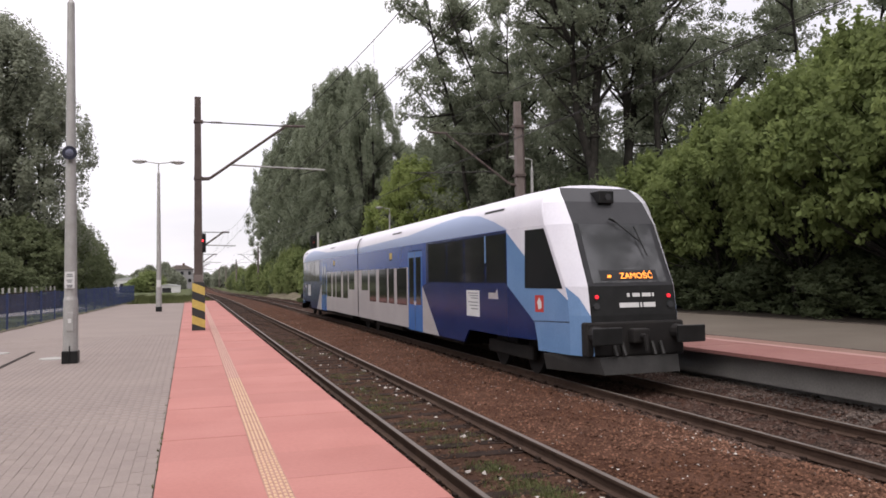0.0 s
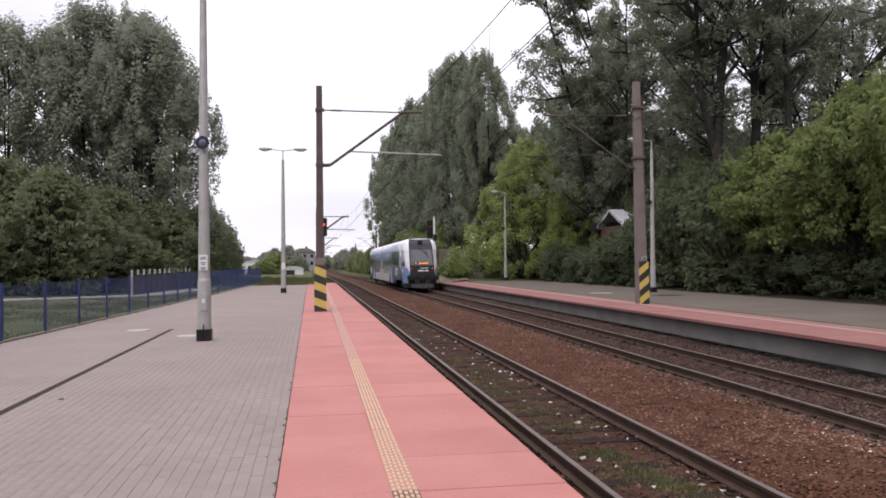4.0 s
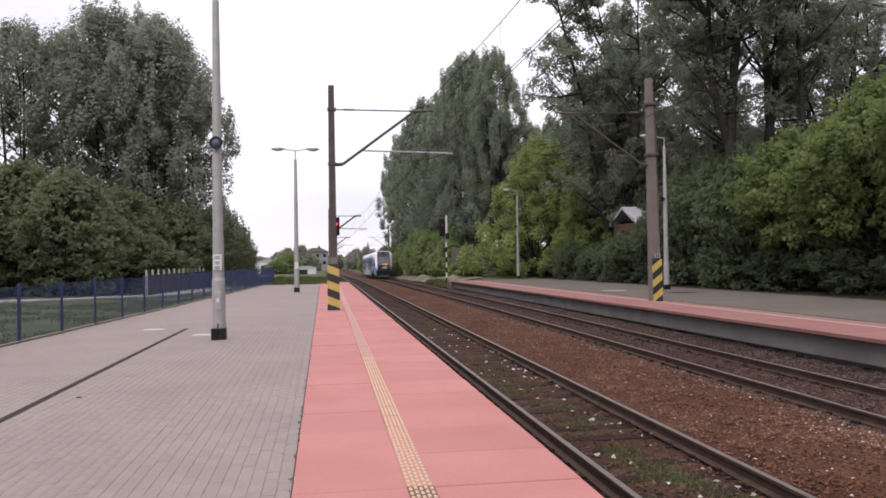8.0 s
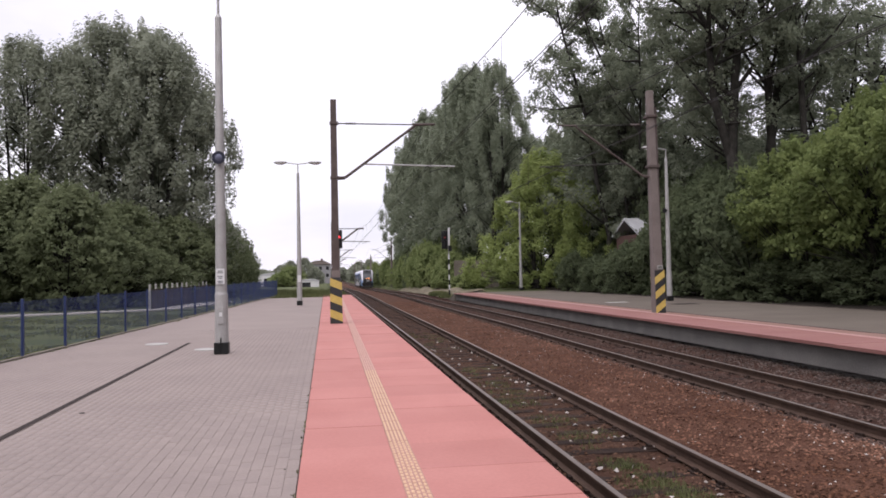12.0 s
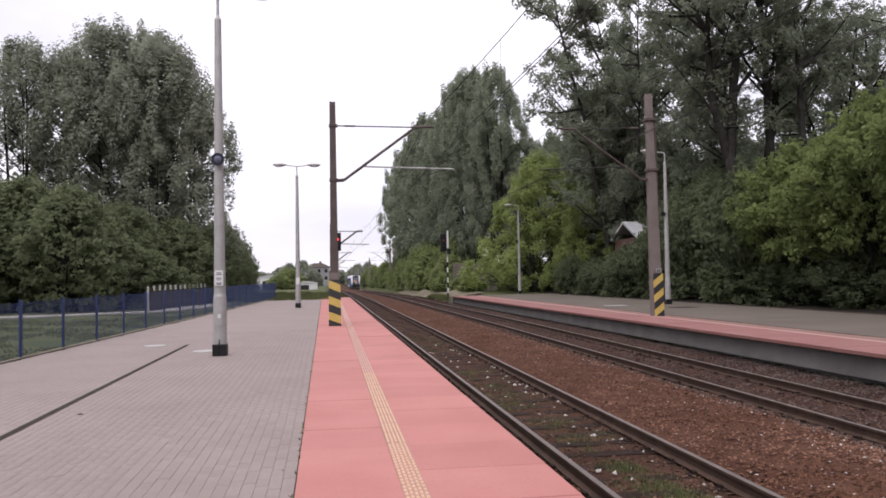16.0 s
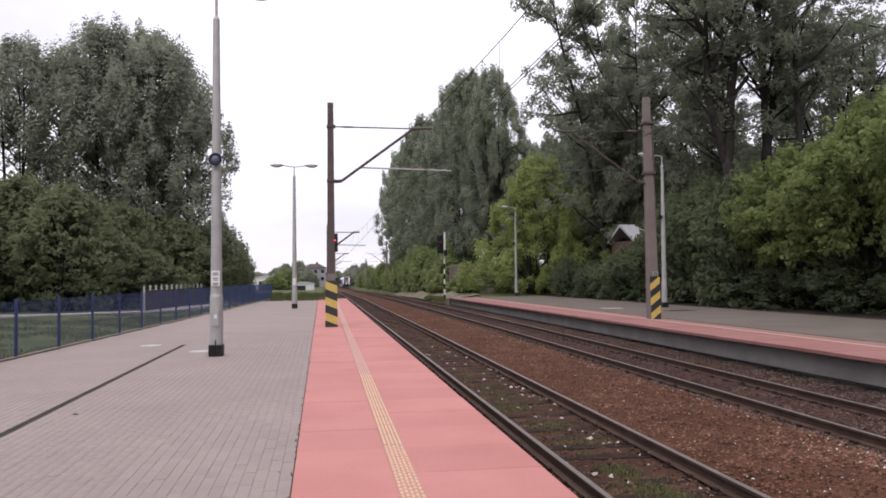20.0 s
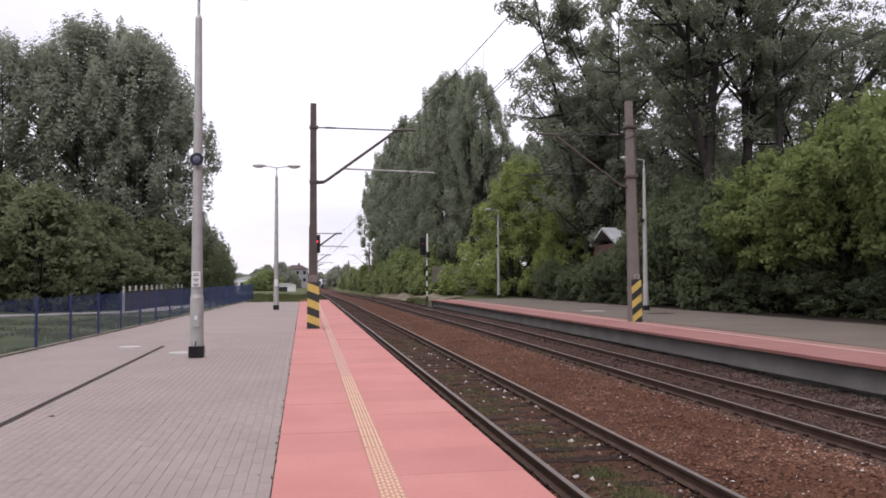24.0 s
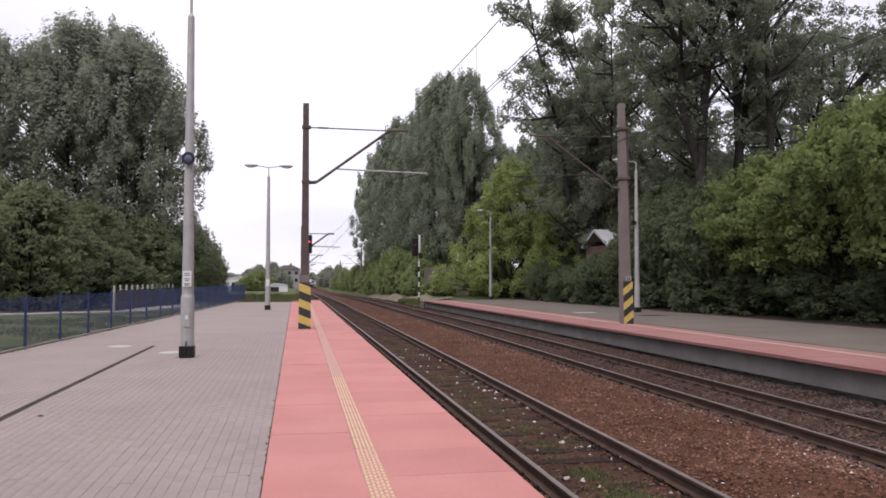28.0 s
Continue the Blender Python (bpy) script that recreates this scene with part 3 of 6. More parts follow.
def sleeper_mesh():
    bm = bmesh.new()
    box(bm, -1.28, 1.28, -0.125, 0.125, -0.16, 0.0, 0.014)
    for s in (-1, 1):
        box(bm, s * 0.7525 - 0.17, s * 0.7525 + 0.17, -0.075, 0.075, 0.0, 0.018)
        for t in (-1, 1):
            box(bm, s * 0.7525 + t * 0.105 - 0.022, s * 0.7525 + t * 0.105 + 0.022, -0.045, 0.045, 0.018, 0.055)
    return finish("sleeper", bm, M["sleeper"])


SLEEPER = sleeper_mesh()


def track(axis, name, label):
    ob = thing(name, axis, 0, RAIL_Z)
    tagged(ob, label, "railway track", group="tracks through the station", kind="structure")
    for s in (-1, 1):
        bm = bmesh.new()
        rail_run(bm, rail_profile())
        r = part("rail", bm, M["rail_side"], ob, "rusty steel rail")
        r.location.x = s * 0.7525
        bm = bmesh.new()
        rail_run(bm, [(-0.032, -0.0038), (0.032, -0.0038), (0.032, 0.0), (-0.032, 0.0)])
        h = part("rail_head", bm, M["rail_head"], r, "worn running surface")
    rng = random.Random(int(axis * 10))
    for i in range(298):
        piece("sleeper", SLEEPER, ob, rng.uniform(-0.03, 0.03) + bow(-2.58 + i * 0.62), -2.58 + i * 0.62, (-0.178 if axis > 5 else -0.179) + rng.uniform(-0.009, 0.006) - drop(-2.58 + i * 0.62) - sink(-2.58 + i * 0.62), rng.uniform(-0.012, 0.012))
    return ob


track(LEFT_AXIS, "track_near", "rusty railway track with buried timber sleepers and weeds")
track(RIGHT_AXIS, "track_far", "railway track with dark oily sleepers beside the opposite platform")


def grass_patch(name, spots, label, seed, height=0.16, blade_w=0.012):
    """Blades of grass in tufts at spots of (x, y, z, radius, count)."""
    rng = np.random.default_rng(seed)
    vs = []
    for x, y, z, r, n in spots:
        a, d = rng.uniform(0, 6.283, n), r * np.sqrt(rng.uniform(0, 1, n))
        px, py = x + d * np.cos(a), y + d * np.sin(a) * 1.3
        h = height * rng.uniform(0.4, 1.2, n) * (1 - 0.5 * d / r)
        b = rng.uniform(0, 6.283, n)
        lean = rng.uniform(0.2, 0.9, n) * h
        w = blade_w * rng.uniform(0.6, 1.4, n)
        c, s = np.cos(b), np.sin(b)
        vs.append(np.stack([np.stack([px - s * w, py + c * w, np.full(n, z)], -1), np.stack([px + s * w, py - c * w, np.full(n, z)], -1),
                            np.stack([px + c * lean, py + s * lean, z + h], -1)], 1))
    v = np.concatenate(vs).reshape(-1, 3)
    ob = new(name, raw_mesh(name, v, np.arange(len(v)).reshape(-1, 3), M["blade"]))
    return tagged(ob, label, "grass", kind="stuff")


_r = random.Random(5)
spots = [(3.75, 7.76, -0.78, 0.30, 520), (3.62, 8.05, -0.78, 0.30, 520), (3.44, 8.35, -0.78, 0.30, 520), (3.51, 9.1, -0.78, 0.32, 520), (3.85, 7.0, -0.78, 0.35, 500), (3.62, 6.4, -0.78, 0.35, 400),
         (3.52, 10.7, -0.78, 0.36, 420), (3.51, 12.0, -0.78, 0.42, 420), (3.33, 13.8, -0.78, 0.42, 480), (3.42, 14.9, -0.78, 0.40, 340), (3.44, 16.1, -0.78, 0.42, 340), (3.50, 18.5, -0.78, 0.40, 260)]
spots += [(3.54 + _r.uniform(-0.45, 0.45), _r.uniform(6, 30), -0.78, _r.uniform(0.12, 0.32), 60) for _ in range(40)]
grass_patch("track_grass", spots, "green weeds growing between the rails", 8, 0.085, 0.0075)
spots = [(10.0 + _r.uniform(-0.5, 2.5), 61 + _r.uniform(0, 14), -0.55, 0.5, 260) for _ in range(40)]
spots += [(_r.uniform(-6, 1), 55 + _r.uniform(0, 26), -0.14, 0.7, 240) for _ in range(70)]
grass_patch("verge_grass", spots, "tall grass on the verges past the platform ends", 9, 0.42, 0.02)
spots = [(fence_x(y) - 0.2 - _r.uniform(0, 9) ** 1.0, y, -0.14, 0.7, 200) for y in [14 + 30 * _r.random() for _ in range(200)]]
grass_patch("fence_grass", spots, "mown grass behind the blue fence", 10, 0.14, 0.014)

spots = [(fence_x(y) + _r.uniform(0.04, 0.16), y, -0.002, _r.uniform(0.05, 0.12), 16) for y in [9 + 34 * _r.random() for _ in range(90)]]
spots += [(-0.24 + _r.uniform(-0.008, 0.008), 5 + 12 * _r.random() ** 2, -0.008, 0.02, 5) for _ in range(26)]
grass_patch("paving_weeds", spots, "small weeds along the fence foot and paving joints", 12, 0.05, 0.006)

# sandy path behind the fence
bm = bmesh.new()
pa = [(-60, 33, 2.2), (-30, 36.5, 2.2), (-18, 38.5, 2.1), (-12.5, 40, 1.9), (-8.5, 42.5, 1.8), (-6.5, 52, 1.6)]
prev = None
for i, (x, y, w) in enumerate(pa):
    d = Vector((pa[min(i + 1, 5)][0] - pa[max(i - 1, 0)][0], pa[min(i + 1, 5)][1] - pa[max(i - 1, 0)][1])).normalized()
    q = [bm.verts.new((x - d.y * w / 2 * s, y + d.x * w / 2 * s, z)) for s in (-1, 1) for z in (-0.16, -0.055)]
    if prev:
        for a, b in ((0, 1), (1, 3), (3, 2), (2, 0)):
            bm.faces.new((prev[a], prev[b], q[b], q[a]))
    prev = q
tagged(part("path", bm, M["path"]), "pale sandy footpath through the grass", "path", kind="structure")

# ---- opposite platform ----
opp = thing("platform_opposite", 0, 0, opp_z(0))
opp.rotation_euler.x = -math.atan(0.0035)
tagged(opp, "opposite low platform with red edge and grey paving", "platform", kind="structure")
bm = bmesh.new()
sweep(bm, [(OPP_EDGE + 0.06, 0), (OPP_EDGE + 0.06, -0.07), (OPP_EDGE + 0.24, -0.09), (OPP_EDGE + 0.24, -0.525), (OPP_EDGE + 0.46, -0.545), (OPP_EDGE + 0.46, -1.4), (12.1, -1.4), (12.1, 0)], -14, OPP_END)
part("retaining_wall", bm, M["concrete_wall"], opp, "grey concrete platform wall over a dark gap")
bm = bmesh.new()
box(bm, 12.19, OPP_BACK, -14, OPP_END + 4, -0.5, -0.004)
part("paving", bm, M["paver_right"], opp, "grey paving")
# raised dark strip that paints in the shade of the sunken joint
bm = bmesh.new()
box(bm, 12.102, 12.188, -14, OPP_END, -0.5, 0.013)
part("joint_shade_strip", bm, M["grate"], opp, "dark strip painted as the shaded joint between red slabs and paving")
bm = bmesh.new()
box(bm, OPP_BACK, OPP_BACK + 0.12, -14, OPP_END + 4, -0.5, 0.02)
part("kerb", bm, M["concrete_dark"], opp, "dark kerb")
bm = bmesh.new()
box(bm, 11.24, 11.50, -14, OPP_END, 0.0125, 0.017)
part("tactile_strip", bm, M["tactile_pale"], opp, "faded tactile strip")

for label, mat, x, y, w, d in (("dark iron gully grate set into the opposite paving", "grate", 15.5, 32.4, 0.55, 0.5), ("pale concrete cover set into the opposite paving", "concrete_light", 13.8, 36.0, 0.5, 0.35)):
    bm = bmesh.new()
    box(bm, -w, w, -d, d, -0.03, 0.006, 0.003)
    cover = part("paving_cover", bm, M[mat])
    cover.location = (x, y, opp_z(y) - 0.002)
    tagged(cover, label, "cover", group="covers in the paving")

# bare soil under the trees behind the opposite platform, its colour blackened for their shade
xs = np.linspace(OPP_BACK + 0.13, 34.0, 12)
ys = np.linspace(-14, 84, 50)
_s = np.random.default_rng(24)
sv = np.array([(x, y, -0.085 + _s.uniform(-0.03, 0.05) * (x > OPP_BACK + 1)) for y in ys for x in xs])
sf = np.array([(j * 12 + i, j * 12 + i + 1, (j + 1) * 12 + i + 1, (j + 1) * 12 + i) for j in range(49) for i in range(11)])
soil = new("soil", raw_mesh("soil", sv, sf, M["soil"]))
tagged(soil, "bare soil under the trees, blackened to stand for their shade", "ground", kind="structure")

# ramped end of the opposite platform
bm = bmesh.new()
prism(bm, [(OPP_END, opp_z(OPP_END) - 0.01), (OPP_END + 3.0, -0.72), (OPP_END + 3.0, -1.3), (OPP_END, -1.3)], OPP_EDGE + 0.15, 12.1)
tagged(part("platform_ramp", bm, M["concrete"]), "sloping concrete ramp at the platform end", "ramp", kind="structure")


# dry stony bank past the end of the opposite platform
xs = np.linspace(9.9, 13.6, 14)
ys = np.linspace(63.6, 112, 60)
_b = np.random.default_rng(14)
bv = np.array([(x, y, -drop(y) - 0.66 + (0.52 + 0.16 * math.sin(y * 0.9) * math.sin(x * 2.1 + y * 0.3)) * smoothstep(x, 9.95, 11.8) + _b.uniform(-0.05, 0.05)) for y in ys for x in xs])
bf = np.array([(j * 14 + i, j * 14 + i + 1, (j + 1) * 14 + i + 1, (j + 1) * 14 + i) for j in range(59) for i in range(13)])
bank = new("bank", raw_mesh("bank", bv, bf, M["bank"]))
tagged(bank, "dry stony bank with tufts of grass beside the line", "bank", kind="structure")

# ---- poles, masts and lamps ----
def lamp_post(name, h, kind, label, group, detail=False):
    """Tapered galvanised post in a thicker sleeve on a black foot."""
    ob = thing(name, 0, 0, 0)
    bm = bmesh.new()
    box(bm, -0.145, 0.145, -0.145, 0.145, 0.0, 0.24, 0.015)
    part("foot", bm, M["black"], ob, "black foot")
    bm = bmesh.new()
    rod(bm, (0, 0, 0.2), (0, 0, 1.22), 0.138, 0.132, 16)
    rod(bm, (0, 0, 1.22), (0, 0, 1.30), 0.132, 0.112, 16)
    part("sleeve", bm, M["galv"], ob)
    bm = bmesh.new()
    rod(bm, (0, 0, 1.28), (0, 0, h - 0.5), 0.118, 0.068, 16)
    rod(bm, (0, 0, h - 0.5), (0, 0, h - 0.42), 0.068, 0.03, 12)
    rod(bm, (0, 0, h - 0.42), (0, 0, h), 0.03, 0.028, 10)
    part("pole", bm, M["galv"], ob)
    for s in ((-1, 1) if kind == "double" else (-1,)):
        bm = bmesh.new()
        rod(bm, (0, 0, h - 0.02), (s * 0.62, 0, h + 0.06), 0.026, 0.024, 8)
        part("arm", bm, M["galv"], ob)
        bm = bmesh.new()
        bmesh.ops.create_uvsphere(bm, u_segments=14, v_segments=8, radius=1, matrix=Matrix.Translation((s * 0.88, 0, h + 0.07)) @ Matrix.Diagonal((0.36, 0.15, 0.085, 1)))
        hd = part("lamp_head", bm, M["galv"], ob, smooth=True)
        bm = bmesh.new()
        bmesh.ops.create_uvsphere(bm, u_segments=12, v_segments=6, radius=1, matrix=Matrix.Translation((s * 0.9, 0, h + 0.02)) @ Matrix.Diagonal((0.24, 0.12, 0.07, 1)))
        part("diffuser", bm, M["white"], hd, smooth=True)
    return tagged(ob, label, "street lamp", group=group)


lamp = lamp_post("platform_lamp", 7.52, "double", "tall grey steel platform lamp with loudspeaker and small notice", "platform lamps")
lamp.location = (-2.146, 16.76, 0)
bm = bmesh.new()
rod(bm, (0, -0.12, 4.05), (0, -0.19, 4.05), 0.10, 0.135, 20)
rod(bm, (0, -0.12, 4.05), (0, 0.0, 4.05), 0.10, 0.08, 20)
sp = part("loudspeaker", bm, M["speaker"], lamp, "round dark navy loudspeaker")
bm = bmesh.new()
bmesh.ops.create_cone(bm, cap_ends=True, segments=20, radius1=0.082, radius2=0.03, depth=0.03, matrix=pose(0, -0.2, 4.05, 90))
part("cone", bm, M["speaker_cone"], sp, "blue-grey centre cone")
bm = bmesh.new()
box(bm, -0.085, 0.085, -0.145, -0.13, 1.44, 1.76, 0.003)
sg = part("notice", bm, M["white"], lamp, "white notice with grey print")
for i, (z, w) in enumerate(((1.71, 0.10), (1.675, 0.12), (1.60, 0.11), (1.565, 0.08), (1.50, 0.11), (1.47, 0.09))):
    bm = bmesh.new()
    box(bm, -w / 2, w / 2, -0.148, -0.1455, z - 0.011, z + 0.011)
    part("print_bar", bm, M["ink"], sg)
bm = bmesh.new()
box(bm, -0.06, 0.06, -0.15, -0.125, 0.62, 0.98, 0.006)
hatch = part("service_hatch", bm, M["galv"], lamp)
bm = bmesh.new()
box(bm, -0.03, 0.03, -0.154, -0.1505, 0.78, 0.86)
part("label_plate", bm, M["white"], hatch, "small white plate")
bm = bmesh.new()
rod(bm, (-0.02, -0.16, 0.02), (0.0, -0.15, 0.34), 0.012, 0.012, 6)
part("cable", bm, M["black"], lamp, "black earthing cable")

lamp2 = lamp_post("platform_lamp", 7.34, "double", "grey steel double-armed lamp on the platform end", "platform lamps")
lamp2.location = (-1.365, 41.2, 0)
bm = bmesh.new()
box(bm, -0.09, 0.09, -0.16, -0.125, 1.2, 1.55, 0.004)
part("notice", bm, M["white"], lamp2, "white notice")
lamp3 = lamp_post("platform_lamp", 7.40, "single", "grey steel lamp on the opposite platform beside shrubs", "platform lamps")
lamp3.location = (16.52, 36.1, opp_z(36))
bm = bmesh.new()
rod(bm, (-0.1, -0.1, 4.4), (-0.22, -0.17, 4.38), 0.07, 0.12, 16)
part("loudspeaker", bm, M["black"], lamp3, "dark loudspeaker")
copy_thing(lamp3, pose(16.2, 64.2, opp_z(64)))
copy_thing(lamp3, pose(18.6, 96.0, -0.15 - drop(96)))


def cantilever(ob, side, k=1.0):
    """Bracket that carries the wires: stay rod with insulator, slanting tube, registration rod."""
    s, t = side, k
    bm = bmesh.new()
    rod(bm, (s * 0.1, 0, 6.66), (s * 2.72, 0, 6.64), 0.016 * t, seg=6)
    part("stay_rod", bm, M["wire"], ob)
    bm = bmesh.new()
    for i in range(5):
        rod(bm, (s * (0.42 + i * 0.07), 0, 6.66), (s * (0.46 + i * 0.07), 0, 6.66), 0.05, 0.03, 10)
    part("insulator", bm, M["mast"], ob, "brown ribbed insulator")
    bm = bmesh.new()
    rod(bm, (s * 0.12, 0, 4.82), (s * 0.36, 0, 4.84), 0.045 * t, 0.045 * t, 8)
    rod(bm, (s * 0.36, 0, 4.84), (s * 2.75, 0, 6.60), 0.036 * t, 0.034 * t, 8)
    rod(bm, (s * 2.72, 0, 6.64), (s * 3.45, 0, 6.66), 0.036 * t, 0.03 * t, 8)
    part("slanting_tube", bm, M["mast"], ob, "brown steel tube")
    bm = bmesh.new()
    rod(bm, (s * 0.98, 0, 5.30), (s * 4.1, 0, 5.22), 0.021 * t, 0.019 * t, 6)
    part("registration_rod", bm, M["galv" if s > 0 else "wire"], ob)
    bm = bmesh.new()
    rod(bm, (s * 3.9, 0, 5.22), (s * 3.2, 0, 5.02), 0.012, 0.012, 6)
    part("steady_arm", bm, M["wire"], ob)


def steel_mast(h, label, striped=True):
    ob = thing("catenary_mast", 0, 0, 0)
    bm = bmesh.new()
    # tapered H-section: two flanges and a web
    for s in (-1, 1):
        r = bmesh.ops.create_cube(bm, size=1)["verts"]
        for v in r:
            w = 0.135 if v.co.z < 0 else 0.098
            d = 0.13 if v.co.z < 0 else 0.095
            v.co = Vector((v.co.x * 2 * w, s * d + v.co.y * 0.022, (v.co.z + 0.5) * h))
    r = bmesh.ops.create_cube(bm, size=1)["verts"]
    for v in r:
        d = 0.12 if v.co.z < 0 else 0.085
        v.co = Vector((v.co.x * 0.03, v.co.y * 2 * d, (v.co.z + 0.5) * h))
    part("post", bm, M["mast"], ob, "brown painted steel post")
    bm = bmesh.new()
    if not striped:
        box(bm, -0.2, 0.2, -0.2, 0.2, 0, 0.4, 0.02)
        part("foot", bm, M["concrete"], ob, "concrete foot")
        bm = bmesh.new()
    for v in bmesh.ops.create_cube(bm, size=1)["verts"] if striped else ():
        w = 0.205 if v.co.z < 0 else 0.19
        v.co = Vector((v.co.x * 2 * w, v.co.y * 2 * w, (v.co.z + 0.5) * 1.515))
    if striped:
        part("striped_sleeve", bm, M["hazard"], ob, "black and yellow striped concrete foot")
    bm = bmesh.new()
    box(bm, -0.14, 0.14, -0.16, 0.16, 1.515, 1.75, 0.01)
    part("collar", bm, M["mast_concrete"], ob, "grout collar")
    for z in (4.8, 6.62):
        bm = bmesh.new()
        box(bm, -0.13, 0.16, -0.14, 0.14, z, z + 0.08)
        part("clamp", bm, M["mast"], ob)
    cantilever(ob, 1, 1.3 if striped else 2.6)
    return tagged(ob, label, "catenary mast", group="catenary masts along the near track")


mast = steel_mast(7.45, "brown steel catenary mast with black and yellow striped foot")
mast.location = (0.318, 25.62, 0)
mast.scale = (0.969, 0.969, 0.976)
far_mast = steel_mast(7.45, "plain brown steel catenary mast beside the line", False)
far_mast.location = (0.7, 85.5, -0.12 - drop(85.5))
for x, y in ((0.9, 143.0), (1.0, 201.0), (1.1, 259.0), (1.1, 318.0), (1.1, 378.0)):
    copy_thing(far_mast, pose(x + bow(y), y, -0.12 - drop(y)))


def concrete_mast(h, label, striped=True):
    ob = thing("catenary_mast", 0, 0, 0)
    bm = bmesh.new()
    for v in bmesh.ops.create_cube(bm, size=1)["verts"]:
        w = 0.185 if v.co.z < 0 else 0.115
        v.co = Vector((v.co.x * 2 * w, v.co.y * 2 * w, (v.co.z + 0.5) * h))
    bmesh.ops.bevel(bm, geom=[e for e in bm.edges if abs((e.verts[0].co - e.verts[1].co).z) > 1], offset=0.03, segments=1, affect="EDGES")
    part("post", bm, M["mast_concrete"], ob, "reddish concrete post")
    bm = bmesh.new()
    for s in (-1, 1):
        box(bm, 0.13, 0.175, s * 0.1 - 0.03, s * 0.1 + 0.03, 0.1, h - 0.6)
    part("flange", bm, M["mast"], ob, "dark steel flange")
    bm = bmesh.new()
    for v in bmesh.ops.create_cube(bm, size=1)["verts"]:
        v.co = Vector((0.022 + v.co.x * 0.35, v.co.y * 0.40, (v.co.z + 0.5) * (1.5 if striped else 0.4)))
    part("striped_sleeve" if striped else "foot", bm, M["hazard_rising"] if striped else M["concrete"], ob, "black and yellow striped foot" if striped else "concrete foot")
    if striped:
        bm = bmesh.new()
        box(bm, -0.06, 0.14, -0.215, -0.202, 1.54, 1.68)
        np_ = part("number_plate", bm, M["concrete_light"], ob, "small pale plate")
        for k in range(2):
            bm = bmesh.new()
            box(bm, -0.02 + k * 0.07, 0.02 + k * 0.07, -0.219, -0.2155, 1.565, 1.655)
            part("number_bar", bm, M["hazard"], np_, "plain dark yellow bar")
    for z in (5.12, 6.9):
        bm = bmesh.new()
        box(bm, -0.19, 0.19, -0.19, 0.19, z, z + 0.09, 0.008)
        part("clamp", bm, M["mast"], ob)
    cantilever(ob, -1)
    return tagged(ob, label, "catenary mast", group="catenary masts along the far track")


rmast = concrete_mast(7.86, "reddish concrete catenary mast with striped foot among trees")
rmast.matrix_basis = pose(11.56, 26.2, opp_z(26), 0, -0.9, 0)
far_rmast = concrete_mast(8.05, "plain concrete catenary mast beside the far track", False)
far_rmast.location = (11.6, 140, -0.3 - drop(140))
for y in (206.0, 264.0, 322.0):
    copy_thing(far_rmast, pose(11.6, y, -0.3 - drop(y)))

# overhead wires
STOPS = [-32.0, 25.62, 85.5, 143.0, 201.0, 259.0, 318.0, 378.0, 440.0]


def wire_point(x, z_at, z_mid, i, u):
    """A point of a wire in span i, sagging and zigzagging between its supports."""
    p, q = STOPS[i], STOPS[i + 1]
    return (x + 0.18 * (-1 if i % 2 else 1) * (1 - 2 * u), p + (q - p) * u, z_at - (z_at - z_mid) * 4 * u * (1 - u) - drop(p) * (1 - u) - drop(q) * u)


def wire(name, x, z_at, z_mid, label, radius=0.009):
    cu = bpy.data.curves.new(name, "CURVE")
    cu.dimensions, cu.bevel_depth, cu.bevel_resolution = "3D", radius, 1
    sp = cu.splines.new("POLY")
    pts = [wire_point(x, z_at, z_mid, i, k / 10) for i in range(len(STOPS) - 1) for k in range(10)]
    sp.points.add(len(pts) - 1)
    for p, q in zip(sp.points, pts):
        p.co = (*q, 1)
    cu.materials.append(M["wire"])
    return tagged(new(name, cu), label, "overhead wire", group="overhead wires")


for axis in (LEFT_AXIS, RIGHT_AXIS):
    for d in (-0.035, 0.035):
        wire("contact_wire", axis + d, 5.05, 5.02, "taut thin contact wire, one of a close pair", 0.007)
    carrier = wire("messenger_wire", axis, 6.68, 5.78, "sagging thin messenger wire over the track")
    for i, us in ((0, (0.68, 0.81, 0.93)), (1, (0.07, 0.2, 0.33, 0.46, 0.6, 0.74, 0.88))):
        for u in us:
            bm = bmesh.new()
            rod(bm, wire_point(axis, 6.68, 5.78, i, u), wire_point(axis, 5.05, 5.02, i, u), 0.004, 0.004, 4)
            part("dropper", bm, M["wire"], carrier)


# ---- signals ----
def signal_head(ob, z, lit, glass="signal_red", dx=0.0):
    bm = bmesh.new()
    box(bm, dx - 0.26, dx + 0.26, -0.06, 0.06, z - 0.75, z + 0.75, 0.05)
    hd = part("signal_head", bm, M["black"], ob, "black signal head")
    for i, dz in enumerate((0.5, 0.18, -0.15, -0.48)):
        bm = bmesh.new()
        rod(bm, (dx, -0.07, z + dz), (dx, -0.2, z + dz), 0.10, 0.10, 14)
        part("hood", bm, M["black"], hd)
        bm = bmesh.new()
        bmesh.ops.create_cone(bm, cap_ends=True, segments=16, radius1=0.085, radius2=0.085, depth=0.012, matrix=pose(dx, -0.207, z + dz, 90))
        part("lens", bm, M[glass] if i == lit else M["t_glass"], hd, "red lens" if i == lit else "dark lens")


